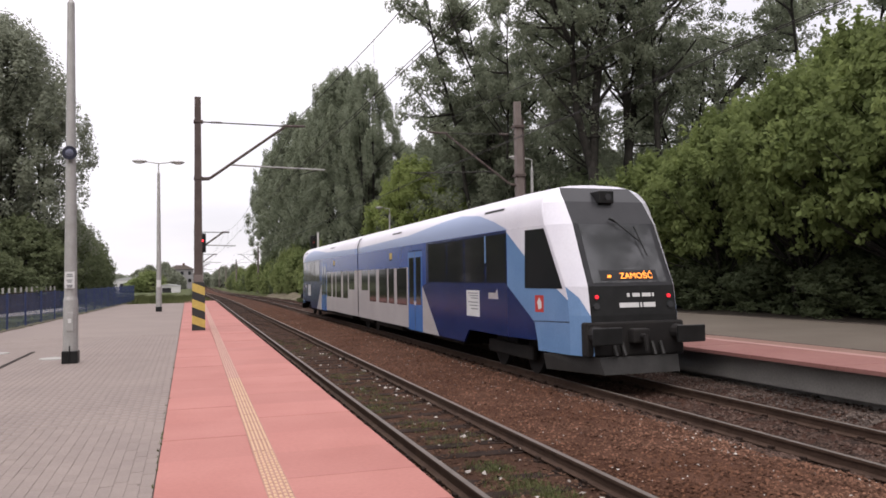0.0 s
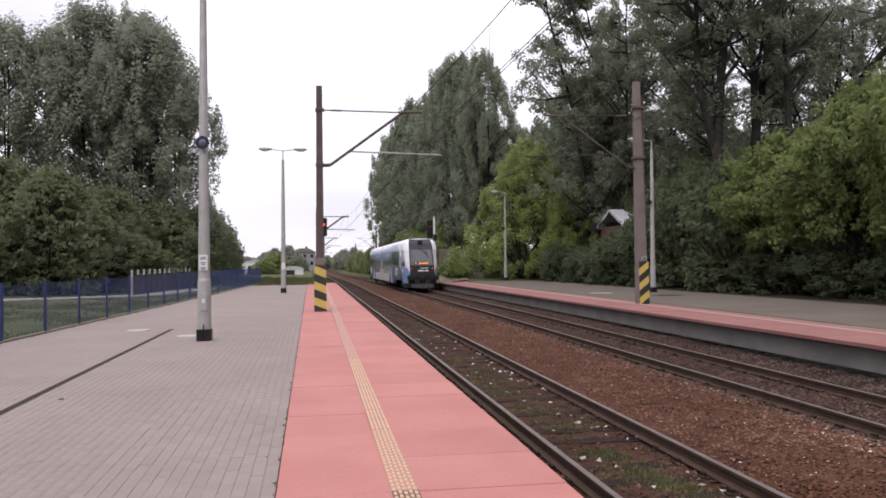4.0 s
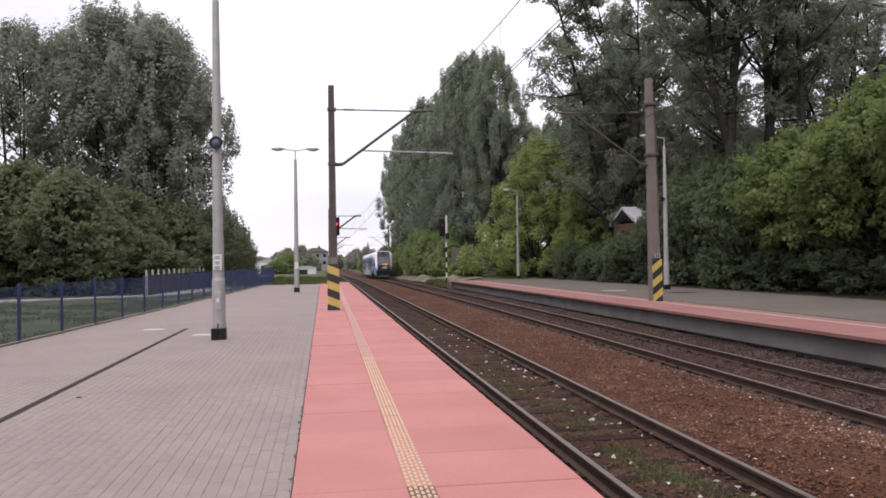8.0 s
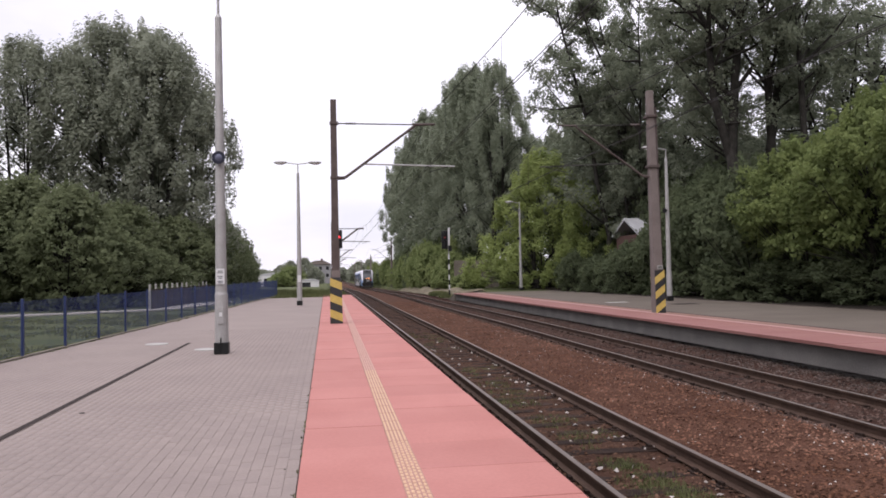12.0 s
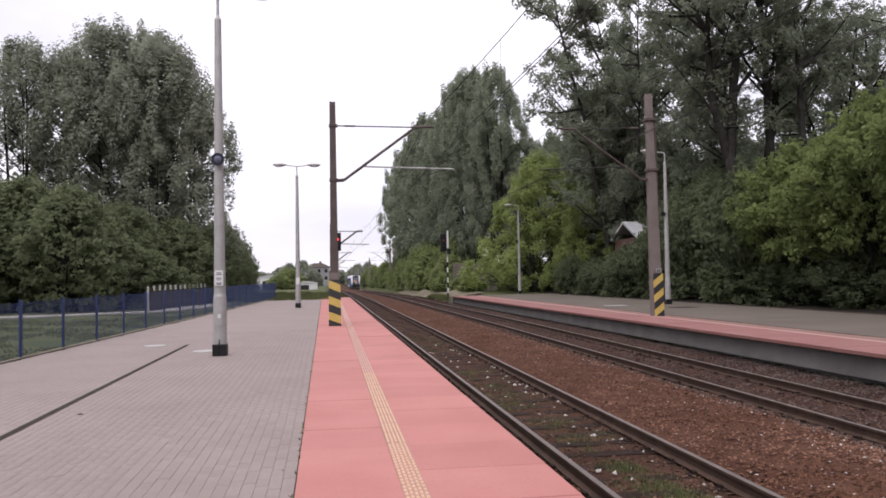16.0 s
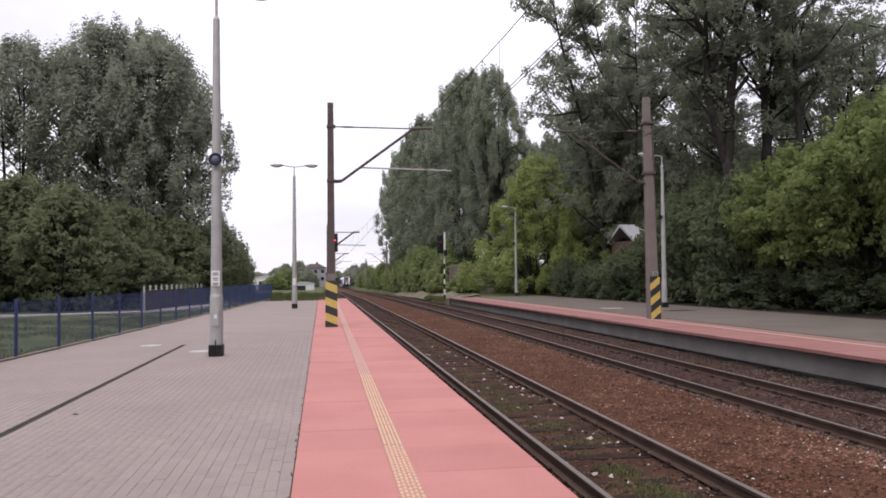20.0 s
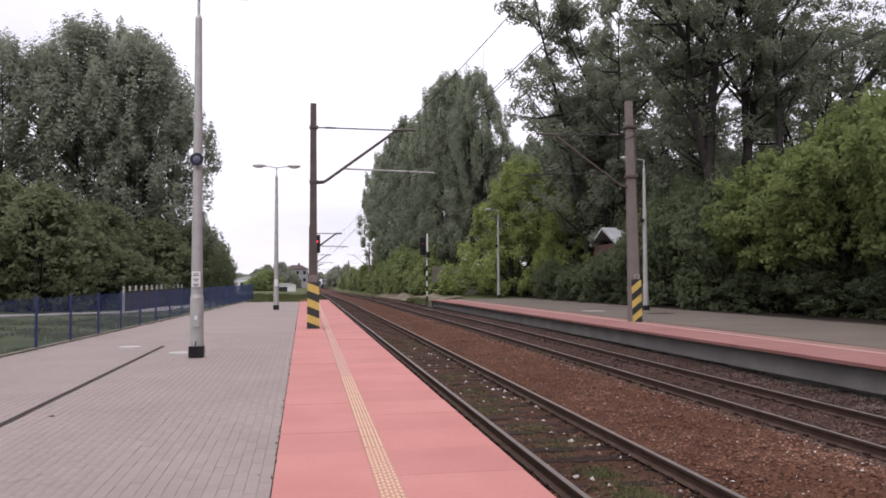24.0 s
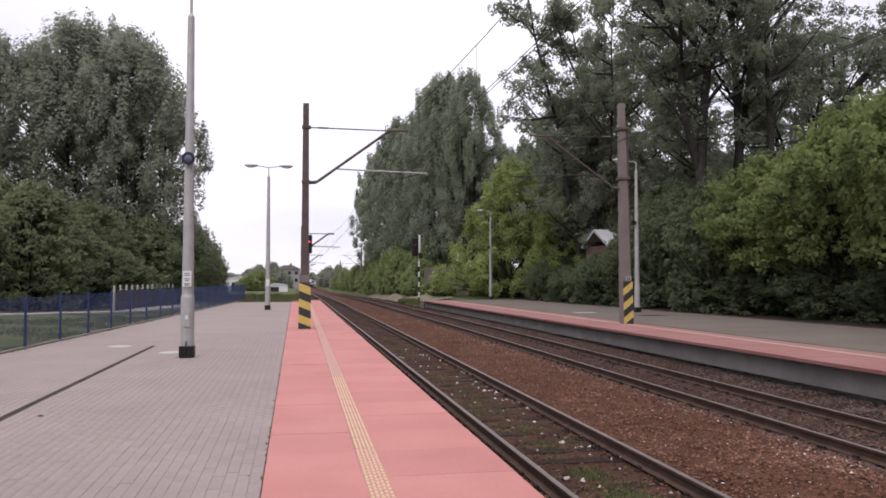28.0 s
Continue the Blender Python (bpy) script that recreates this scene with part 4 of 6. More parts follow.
sig = thing("railway_signal", 1.08, 64.0, -0.13)
tagged(sig, "tall railway signal with a glowing red light", "signal", group="railway signals")
bm = bmesh.new()
rod(bm, (0, 0.1, 0), (0, 0.1, 5.0), 0.07, 0.07, 10)
part("post", bm, M["galv"], sig)
signal_head(sig, 4.5, 1)
sig2 = thing("railway_signal", 10.05, 63.8, -0.35)
tagged(sig2, "railway signal on a black and white banded post", "signal", group="railway signals")
for i in range(8):
    bm = bmesh.new()
    rod(bm, (0, 0.1, i * 0.42), (0, 0.1, (i + 1) * 0.42), 0.062, 0.062, 10)
    part("post_band", bm, M["white"] if i % 2 else M["black"], sig2, "white band" if i % 2 else "black band")
bm = bmesh.new()
rod(bm, (0, 0.1, 3.36), (0, 0.1, 5.5), 0.06, 0.06, 8)
part("upper_post", bm, M["galv"], sig2)
signal_head(sig2, 4.55, 1, "dim_lens", -0.34)
bm = bmesh.new()
box(bm, -0.05, 0.09, -0.02, 0.02, 4.1, 5.55)
part("white_board", bm, M["white"], sig2, "narrow white board")
bm = bmesh.new()
rod(bm, (0.10, 0, 3.6), (0.10, 0, 4.05), 0.15, 0.15, 12)
part("relay_box", bm, M["black"], sig2)


# ---- blue fence ----
fence = thing("platform_fence", 0, 0, 0)
tagged(fence, "low blue steel mesh fence with square posts along the platform", "fence")
FSTEP, FDIR = 2.25, math.atan(0.0598)
bm = bmesh.new()
box(bm, -0.027, 0.027, -0.027, 0.027, -0.15, 1.20, 0.005)
POST = finish("post", bm, M["blue_fence"])
bm = bmesh.new()
box(bm, -0.031, 0.031, -0.031, 0.031, 1.20, 1.213)
CAP = finish("cap", bm, M["blue_fence"])
bm = bmesh.new()
for i in range(44):
    y = 0.04 + (FSTEP - 0.08) * i / 43
    box(bm, -0.0024, 0.0024, y - 0.0024, y + 0.0024, 0.06, 1.16)
for z in (0.08, 0.45, 0.80, 1.15):
    box(bm, 0.003, 0.007, 0.03, FSTEP - 0.03, z - 0.0022, z + 0.0022)
PANEL = finish("mesh_panel", bm, M["blue_fence"])
bm = bmesh.new()
box(bm, -0.06, 0.06, 0.0, FSTEP - 0.006, -0.2, 0.03, 0.008)
KERB = finish("kerb_stone", bm, M["concrete"])
for k in range(-7, 20):
    y = 17.4 + k * FSTEP
    piece("post", POST, fence, fence_x(y), y, 0)
    piece("cap", CAP, fence, fence_x(y), y, 0)
    if k < 19:
        piece("mesh_panel", PANEL, fence, fence_x(y), y, 0, -FDIR)
        piece("kerb_stone", KERB, fence, fence_x(y), y, 0, -FDIR)

# pale concrete posts of an older fence beyond the grass
old = thing("old_fence", 0, 0, 0)
tagged(old, "row of pale weathered concrete fence posts under trees", "fence")
bm = bmesh.new()
box(bm, -0.05, 0.05, -0.05, 0.05, 0, 1.38, 0.01)
OLDPOST = finish("post", bm, M["concrete_light"])
bm = bmesh.new()
box(bm, -0.012, 0.012, 0.055, 1.03, 0.1, 1.12)
OLDPANEL = finish("panel", bm, M["concrete_dark"])
for k in range(13):
    piece("post", OLDPOST, old, -8.96 + k * 0.077, 42.0 + k * 1.08, -0.14 + 0.01 * (k % 3), 0.1)
    piece("panel", OLDPANEL, old, -8.895 + k * 0.077, 42.0 + k * 1.08, -0.14, -0.071)

# a withered leaf on the paving
bm = bmesh.new()
outline = [(0, -0.09), (0.05, -0.03), (0.06, 0.03), (0.02, 0.08), (0, 0.11), (-0.03, 0.07), (-0.06, 0.02), (-0.04, -0.04)]
lo = [bm.verts.new((x, y, 0.002)) for x, y in outline]
hi = [bm.verts.new((x, y, 0.006 + 0.25 * abs(x))) for x, y in outline]
bm.faces.new(hi)
bm.faces.new(lo[::-1])
for i in range(8):
    bm.faces.new((lo[i], lo[(i + 1) % 8], hi[(i + 1) % 8], hi[i]))
leaf = part("dry_leaf", bm, M["bark"])
leaf.matrix_basis = pose(-2.9, 9.95, 0.001, 0, 0, 70) @ Matrix.Diagonal((0.45, 0.45, 0.45, 1))
tagged(leaf, "small withered brown leaf lying on the paving", "leaf", group="leaves on the paving")
for x, y, a in ((-1.69, 12.07, 20), (-0.35, 6.66, 140)):
    copy_thing(leaf, pose(x, y, 0.001, 0, 0, a) @ Matrix.Diagonal((0.28, 0.28, 0.28, 1)))


# ---- trees and shrubs ----
def tubes(bm, path, radii, seg=7):
    for a, b, r0, r1 in zip(path, path[1:], radii, radii[1:]):
        rod(bm, a, b, r0, r1, seg, caps=False)


def leaf_mass(name, clumps, total, size, mat, seed, corners=4, up=0.35, jitter=0.5, inner=0.45):
    """Leaves over rounded clumps (x, y, z, radius, height, outward x, y, z), each blade facing away from its clump."""
    rng = np.random.default_rng(seed)
    c = np.asarray(clumps, float)
    p = (c[:, 3] * (c[:, 3] + c[:, 4])) ** 0.85
    k = rng.choice(len(c), total, p=p / p.sum())
    d = rng.normal(0, 1, (total, 3))
    d /= np.maximum(np.linalg.norm(d, axis=1, keepdims=True), 1e-6)
    rad = inner + (1.05 - inner) * rng.uniform(0, 1, (total, 1)) ** 0.6
    pos = c[k, :3] + d * rad * np.stack([c[k, 3], c[k, 3], c[k, 4]], 1)
    nrm = d * 0.8 + c[k, 5:8] * 0.45 + np.array((0, 0, up)) + rng.normal(0, jitter, (total, 3))
    nrm /= np.maximum(np.linalg.norm(nrm, axis=1, keepdims=True), 1e-6)
    u = np.cross(nrm, rng.normal(0, 1, (total, 3)))
    u /= np.maximum(np.linalg.norm(u, axis=1, keepdims=True), 1e-6)
    w = np.cross(nrm, u)
    s = size * rng.uniform(0.6, 1.4, (total, 1))
    if corners == 4:
        v = np.stack([pos - u * s, pos + w * s * 0.6, pos + u * s, pos - w * s * 0.6], 1)
    else:
        v = np.stack([pos - u * s * 0.7 - w * s * 0.72, pos - u * s * 0.7 + w * s * 0.72, pos + u * s], 1)
    return raw_mesh(name, v.reshape(-1, 3), np.arange(corners * total).reshape(-1, corners), mat)


def tree(name, h, base, radius, shape, leaves, size, mat, seed, label, trunk=0.3, stems=1, category="tree", bend=0.0, corners=3):
    """shape: 'column' (flame-like poplar), 'spread' (open crown on limbs), 'shrub' (tiers of leaves) or 'cone'."""
    rng = random.Random(seed)
    ob = thing(name, 0, 0, 0)
    bm, clumps = bmesh.new(), []
    k_size = (radius / 4.0) ** 0.5
    if shape == "spread":
        for k in range(stems):
            a = 6.283 * k / stems + rng.uniform(-0.4, 0.4)
            out = Vector((math.cos(a), math.sin(a), 0))
            foot = out * (radius * 0.12 if stems > 1 else 0)
            lean = out * (radius * 0.75 if stems > 1 else (bend or radius * 0.25))
            top = h * (1 if k == 0 else rng.uniform(0.82, 0.98))
            path = [foot + lean * (i / 6) ** 1.5 + Vector((rng.uniform(-1, 1), rng.uniform(-1, 1), 0)) * 0.015 * h * (i > 0)
                    + Vector((0, 0, top * i / 6 * 0.96)) for i in range(7)]
            tubes(bm, path, [trunk / math.sqrt(stems) * (1.12 - i / 6) ** 0.9 + 0.015 for i in range(7)], 9)
            for i in range(22):
                f = min(0.97, base / h + (1 - base / h) * ((i + rng.random()) / 22))
                q = f * 6
                p = path[int(q)].lerp(path[min(6, int(q) + 1)], q - int(q))
                g = (f - base / h) / (1 - base / h)
                env = radius * (0.55 + 0.45 * math.sin(math.pi * min(1, g + 0.1))) * (0.62 if stems > 1 else 1)
                b, ln = rng.uniform(0, 6.283), env * rng.uniform(0.75, 1.1)
                e = p + Vector((math.cos(b) * ln, math.sin(b) * ln, ln * (rng.uniform(-0.1, 1.3) if base < 5 else rng.uniform(0.1, 1.5))))
                e.z = min(e.z, h * rng.uniform(0.9, 1.03))
                mid = p.lerp(e, 0.5) + Vector((0, 0, -0.06 * ln))
                r = 0.035 + 0.018 * ln
                tubes(bm, [p, mid, e], [r, r * 0.6, 0.012], 4)
                tips = [mid.lerp(e, 0.65), e]
                for _ in range(9):
                    s0 = p.lerp(e, rng.uniform(0.3, 0.95))
                    t = s0 + Vector((rng.uniform(-1, 1), rng.uniform(-1, 1), rng.uniform(-0.5, 0.8))) * ln * 0.42
                    rod(bm, s0, t, 0.016, 0.008, 3, caps=False)
                    tips += [t]
                for t in tips:
                    o = Vector((t.x - p.x, t.y - p.y, 0.3)).normalized()
                    rr = rng.uniform(0.22, 0.62) * k_size
                    clumps.append((t.x, t.y, t.z, rr, rr * 0.8, *o))
    else:
        lean = Vector((rng.uniform(-1, 1), rng.uniform(-1, 1), 0)) * 0.03 * h
        n = {"column": 230, "shrub": 420, "cone": 240}[shape]
        for k in range(stems):
            a = 6.283 * k / stems + rng.uniform(-0.4, 0.4)
            out = Vector((math.cos(a), math.sin(a), 0)) * radius * (0.0 if stems == 1 else 0.30)
            path = [out * (0.4 + 0.6 * i / 5) + lean * i / 5 + Vector((rng.uniform(-0.1, 0.1), rng.uniform(-0.1, 0.1), h * 0.9 * i / 5)) for i in range(6)]
            tubes(bm, path, [trunk / math.sqrt(stems) * (1.1 - i / 5) + 0.012 for i in range(6)], 8)
        # slow swells of the outline so that no crown is a plain solid
        w1, w2, w3 = (rng.uniform(0, 6.283) for _ in range(3))
        for i in range(n):
            g = (i + rng.random()) / n
            if shape == "column":
                g = g ** 0.85
                env = radius * (0.55 + 0.45 * math.sin(math.pi * min(1.0, 0.15 + 0.75 * g))) * (1 - max(0.0, (g - 0.6) / 0.4) ** 2.6 * 0.72)
            elif shape == "cone":
                g = g ** 1.25
                env = radius * (1 - g) ** 0.6 * (0.80 + 0.20 * min(1, g * 6)) + 0.25
            else:
                g = g ** 0.9
                env = radius * (0.86 + 0.14 * math.sin(math.pi * g)) * (1 - max(0.0, (g - 0.45) / 0.55) ** 2 * 0.78)
            a = i * 2.39996 + rng.uniform(-0.5, 0.5)
            env *= 1 + 0.16 * math.sin(2 * a + w1 + 3 * g) + 0.10 * math.sin(3 * a + w2 - 5 * g) + 0.08 * math.sin(9 * g + w3)
            ln = env * (1 - 0.62 * rng.random() ** 2.2)
            c = Vector((math.cos(a) * ln, math.sin(a) * ln, base + (h - base) * g)) + lean * g
            out = Vector((math.cos(a), math.sin(a), 0.15 + g * 0.8)).normalized()
            if shape == "column":
                rr = rng.uniform(0.36, 0.78) * k_size
                hh = rr * rng.uniform(1.0, 2.1)
                c.z = min(c.z, h - hh * rng.uniform(0.0, 1.3) - 0.10 * h * (ln / radius) ** 2)
            elif shape == "cone":
                rr = rng.uniform(0.30, 0.62) * k_size
                hh = rr * rng.uniform(0.7, 1.5)
            else:
                rr = rng.uniform(0.22, 0.62) * k_size
                hh = rr * rng.uniform(0.45, 1.0)
                c.z -= 0.12 * ln * rng.random()
            clumps.append((*c, rr, hh, *out))
            if i % 3 == 0:
                foot = Vector((c.x * 0.1, c.y * 0.1, max(base * 0.6, c.z - ln * rng.uniform(0.5, 1.2))))
                rod(bm, foot, c, 0.02 + 0.010 * ln, 0.01, 4, caps=False)
        if shape == "shrub":
            # shoots standing out of the leafy tiers
            for c in [q for q in clumps if q[2] > h * 0.45 and rng.random() < 0.4]:
                rr = rng.uniform(0.12, 0.26) * k_size
                clumps.append((c[0] * 1.08, c[1] * 1.08, c[2] + c[4] + rng.uniform(0.0, 0.35), rr, rr * rng.uniform(1.2, 2.6), *c[5:8]))
        if shape in ("column", "cone"):
            for c in [q for q in clumps if q[2] > h * 0.55 and math.hypot(q[0], q[1]) > radius * 0.55 or q[2] > h * 0.8]:
                rr = rng.uniform(0.22, 0.45) * k_size
                clumps.append((c[0] * 1.06 + rng.uniform(-0.4, 0.4), c[1] * 1.06 + rng.uniform(-0.4, 0.4), c[2] + c[4] * rng.uniform(0.5, 1.1), rr, rr * rng.uniform(1.8, 3.4), *c[5:8]))
    part("trunk", bm, M["bark"], ob, "dark rough bark")
    crown = new("crown", leaf_mass("crown", [q for q in clumps if q[2] - q[4] > -0.1], leaves, size, mat, seed, corners,
                                   0.35, {"column": 0.36, "spread": 0.7, "shrub": 0.8, "cone": 0.7}[shape], 0.3 if shape == "column" else 0.2))
    crown.parent = ob
    return tagged(ob, label, category)


def plant(src, x, y, z=-0.15, turn=0, s=1.0, sz=None, group=""):
    """A copy of a plant, turned and scaled."""
    ob = copy_thing(src, pose(x, y, z - drop(y), 0, 0, turn))
    ob.scale = (s, s, sz or s)
    if group:
        ob["group"] = group
    return ob


def move(ob, x, y, z=-0.15, turn=0, s=1.0, sz=None, group=""):
    ob.matrix_basis = pose(x, y, z - drop(y), 0, 0, turn)
    ob.scale = (s, s, sz or s)
    if group:
        ob["group"] = group
    return ob


# tall poplars in a row beyond the opposite platform
G = "poplars in a row beside the line"
ROW = "tall dark green poplar in a trackside row"
pop_a = move(tree("poplar_tree", 25, 5.5, 4.3, "column", 42000, 0.125, M["leaf_row"], 11, ROW, 0.42, 2), 18.9, 84, -0.2, 20, 0.8, 0.97, group=G)
pop_b = move(tree("poplar_tree", 26, 5.0, 4.3, "column", 42000, 0.125, M["leaf_row"], 12, ROW, 0.40, 1), 17.9, 91, -0.2, 80, 0.95, 0.99, group=G)
pop_c = move(tree("poplar_tree", 27, 4.5, 4.6, "column", 24000, 0.185, M["leaf_row"], 13, ROW, 0.42, 2), 16.8, 127, -0.2, 75, 1.0, 1.02, group=G)
for src, x, y, a, s, sz in ((pop_a, 17.8, 99, 140, 1.0, 1.08), (pop_b, 17.4, 107, 200, 1.0, 0.96), (pop_c, 17.2, 116, 260, 0.9, 0.86), (pop_c, 16.6, 139, 30, 1.0, 0.93),
                            (pop_c, 16.6, 151, 300, 1.0, 1.02), (pop_c, 16.8, 166, 33, 0.95, 0.90),
                            (pop_b, 22.6, 86, 110, 0.95, 0.64), (pop_a, 26.0, 88, 250, 1.0, 0.68), (pop_b, 21.0, 97, 50, 0.9, 0.8), (pop_c, 29.5, 90, 150, 1.1, 0.66), (pop_c, 20.5, 110, 20, 0.9, 0.92)):
    plant(src, x, y, -0.2, a, s, sz)

# big open-crowned poplars behind the opposite platform
G = "large trees behind the opposite platform"
big_a = move(tree("broadleaf_tree", 25, 10.5, 6.0, "spread", 24000, 0.097, M["leaf_near"], 21, "large dark-trunked poplar with an open airy crown", 0.36, 1), 22.1, 40.0, -0.2, 40, 0.95, 1.0, group=G)
big_b = move(tree("broadleaf_tree", 24, 10.5, 6.5, "spread", 28000, 0.095, M["leaf_near"], 22, "large poplar with trunks forking low down", 0.45, 2), 24.0, 41.0, -0.2, 0, group=G)
big_c = move(tree("broadleaf_tree", 24, 3.5, 6.2, "spread", 28000, 0.115, M["leaf_near"], 23, "dense poplar leafy low down behind the platform", 0.24, 2), 25.9, 57.0, -0.2, 0, 1.1, 1.08, group=G)
plant(big_a, 25.2, 40.5, -0.2, 170, 0.78, 1.02)
plant(big_a, 25.9, 39.6, -0.2, 290, 0.66, 0.95)
plant(big_c, 23.2, 60.0, -0.2, 170, 1.1, 1.12)
plant(pop_a, 24.8, 70.0, -0.2, 40, 0.9, 0.72)
plant(big_c, 25.4, 45.6, -0.2, 80, 0.8, 0.7)
plant(big_c, 24.6, 62.5, -0.2, 250, 0.95, 0.85)
plant(big_c, 23.4, 56.5, -0.2, 100, 0.7, 1.02)
plant(pop_c, 25.4, 64.5, -0.2, 30, 0.9, 0.52)
plant(pop_c, 31.0, 66.0, -0.2, 170, 0.9, 0.46)
plant(pop_c, 34.6, 60.0, -0.2, 80, 1.0, 0.45)
plant(big_c, 33.0, 46.5, -0.2, 60, 0.9, 0.62)
plant(pop_b, 29.5, 68.0, -0.2, 140, 1.0, 0.5)
plant(big_c, 35.0, 37.0, -0.2, 200, 1.0, 0.85)
plant(big_b, 35.5, 50.0, -0.2, 60, 0.9, 0.8)
plant(big_c, 29.5, 49.0, -0.2, 20, 0.85, 0.6)
move(tree("leaning_tree", 19.5, 8.6, 4.6, "spread", 9000, 0.12, M["leaf_near"], 27, "poplar leaning far over with a dark slanting trunk", 0.34, 1, bend=11.5, corners=4), 25.6, 41.0, -0.2, -15, group=G)
# two unseen trees, added to keep sky light off the near shrubs
plant(big_b, 27.0, 12.0, -0.2, 300, 1.0, 1.0)
plant(big_a, 25.5, 2.0, -0.2, 130, 1.1, 1.0)

# maples and shrubs along the back of the opposite platform
G = "shrubs along the opposite platform"
mp = move(tree("maple_tree", 7.6, 2.4, 3.2, "shrub", 20000, 0.105, M["leaf_bush"], 34, "bright green maple overhanging the back of the platform", 0.13, 3, corners=4), 22.2, 28.6, -0.2, 70, 1.0, 1.10, group=G)
mq = move(tree("maple_tree", 6.8, 2.2, 3.0, "shrub", 20000, 0.105, M["leaf_bush"], 35, "bright green maple overhanging the back of the platform", 0.12, 3, corners=4), 22.0, 33.2, -0.2, 10, 1.0, 1.05, group=G)
sh_b = move(tree("dark_shrub", 5.0, 0.2, 2.6, "shrub", 9000, 0.115, M["leaf_dark"], 32, "dense dark green shrub behind the platform", 0.12, 4, "shrub"), 21.2, 45.6, -0.2, 0, 0.9, 0.9, group=G)
sh_c = move(tree("young_tree", 11.3, 0.6, 5.8, "cone", 36000, 0.115, M["leaf_bright"], 33, "bright young broadleaf tree beside the platform", 0.18, 3), 19.4, 69.0, -0.15, 0, 1.15, 1.0, group=G)
plant(sh_c, 21.9, 63.0, -0.15, 140, 0.7, 0.72)
# sh_b at y 36.9, 40.8 and 36.0: darker leaves standing for shaded maples
for src, x, y, a, s, sz in ((sh_b, 21.6, 36.9, 140, 1.15, 1.35), (sh_b, 21.3, 40.8, 220, 1.1, 1.3), (mp, 22.2, 23.9, 20, 1.05, 1.18), (mq, 22.3, 19.2, 110, 1.15, 1.35), (mp, 22.3, 14.4, 300, 1.1, 1.25),
                            (mq, 26.0, 31.0, 250, 1.15, 1.42), (mp, 26.3, 25.6, 90, 1.2, 1.5), (mq, 26.4, 20.0, 60, 1.3, 1.7), (sh_b, 24.8, 36.0, 300, 1.2, 1.55)):
    plant(src, x, y, -0.2, a, s, sz)
# dark shrubs behind the maples and towards the far platform end
for src, x, y, a, s, sz in ((sh_b, 24.2, 19.0, 30, 1.1, 0.9), (sh_b, 24.2, 23.4, 80, 1.1, 0.9), (sh_b, 24.2, 27.8, 190, 1.1, 0.9), (sh_b, 24.2, 32.2, 260, 1.1, 0.9), (sh_b, 24.0, 38.5, 330, 1.1, 1.0), (sh_b, 24.6, 14.5, 10, 1.2, 1.0), (sh_b, 22.4, 17.5, 50, 0.8, 0.5), (sh_b, 22.5, 21.4, 100, 0.8, 0.5), (sh_b, 22.4, 25.4, 200, 0.8, 0.5), (sh_b, 22.2, 29.2, 300, 0.8, 0.5), (sh_b, 21.6, 33.0, 60, 0.8, 0.5), (sh_b, 20.6, 37.0, 160, 0.75, 0.5),
                            (sh_b, 21.9, 48.9, 150, 0.8, 0.8), (sh_b, 20.9, 46.4, 75, 0.8, 0.9), (sh_b, 21.4, 44.4, 200, 1.0, 1.25), (sh_b, 22.9, 42.4, 320, 1.0, 1.35), (sh_b, 19.6, 48.6, 20, 0.7, 0.66), (sh_b, 20.5, 51.2, 250, 0.8, 0.62), (sh_b, 19.4, 54.2, 20, 0.6, 0.5), (sh_b, 22.6, 50.8, 120, 0.75, 1.02),  (sh_b, 22.8, 50.4, 30, 0.85, 0.74), (sh_b, 18.9, 58.2, 270, 0.5, 0.6),
                            (sh_b, 21.4, 60.5, 120, 0.9, 0.6), (sh_b, 23.8, 45.0, 40, 1.4, 1.5), (sh_b, 26.8, 43.5, 140, 1.5, 1.45), (sh_b, 30.0, 42.0, 240, 1.5, 1.35),
                            (sh_b, 27.0, 54.0, 310, 1.4, 1.9), (sh_b, 24.6, 70.0, 200, 1.6, 1.7), (sh_b, 22.5, 63.5, 60, 1.0, 0.8), (sh_b, 24.5, 63.0, 90, 1.3, 1.2)):
    plant(src, x, y, -0.2, a, s, sz)

# undergrowth beside the line beyond the platforms
G = "undergrowth along the line"
un = move(tree("trackside_bush", 4.0, 0.2, 2.4, "shrub", 7000, 0.13, M["leaf_under"], 41, "light green bush in the undergrowth beside the line", 0.08, 4, "shrub"), 13.8, 86, -0.4, 0, group=G)
_u = random.Random(77)
for i, y in enumerate((90, 95, 101, 107, 114, 122, 131, 140, 152, 166, 182, 200, 222, 250)):
    plant(un, 13.2 + _u.uniform(-0.5, 1.2), y, -0.4, _u.uniform(0, 360), _u.uniform(0.8, 1.2), _u.uniform(0.85, 1.5))
dk = move(tree("shaded_bush", 4.6, 0.2, 2.6, "shrub", 5000, 0.17, M["leaf_dark"], 43, "dull green bush in the shade of the poplars", 0.08, 4, "shrub"), 15.6, 91, -0.4, 0, 1.1, 1.2, group=G)
for i, y in enumerate((97, 106, 115, 124, 135, 147, 160, 175, 192, 212, 238)):
    plant(dk, 15.2 + _u.uniform(-0.6, 1.2), y, -0.4, _u.uniform(0, 360), _u.uniform(0.9, 1.3), _u.uniform(0.9, 1.6))
for x, y, s, sz in ((14.2, 77.5, 0.8, 0.42), (12.6, 81.0, 0.7, 0.5), (20, 76, 1.3, 0.9), (-8.4, 185, 1.6, 1.15), (-11.4, 192, 1.2, 0.8)):
    plant(un, x, y, -0.3, _u.uniform(0, 360), s, sz)

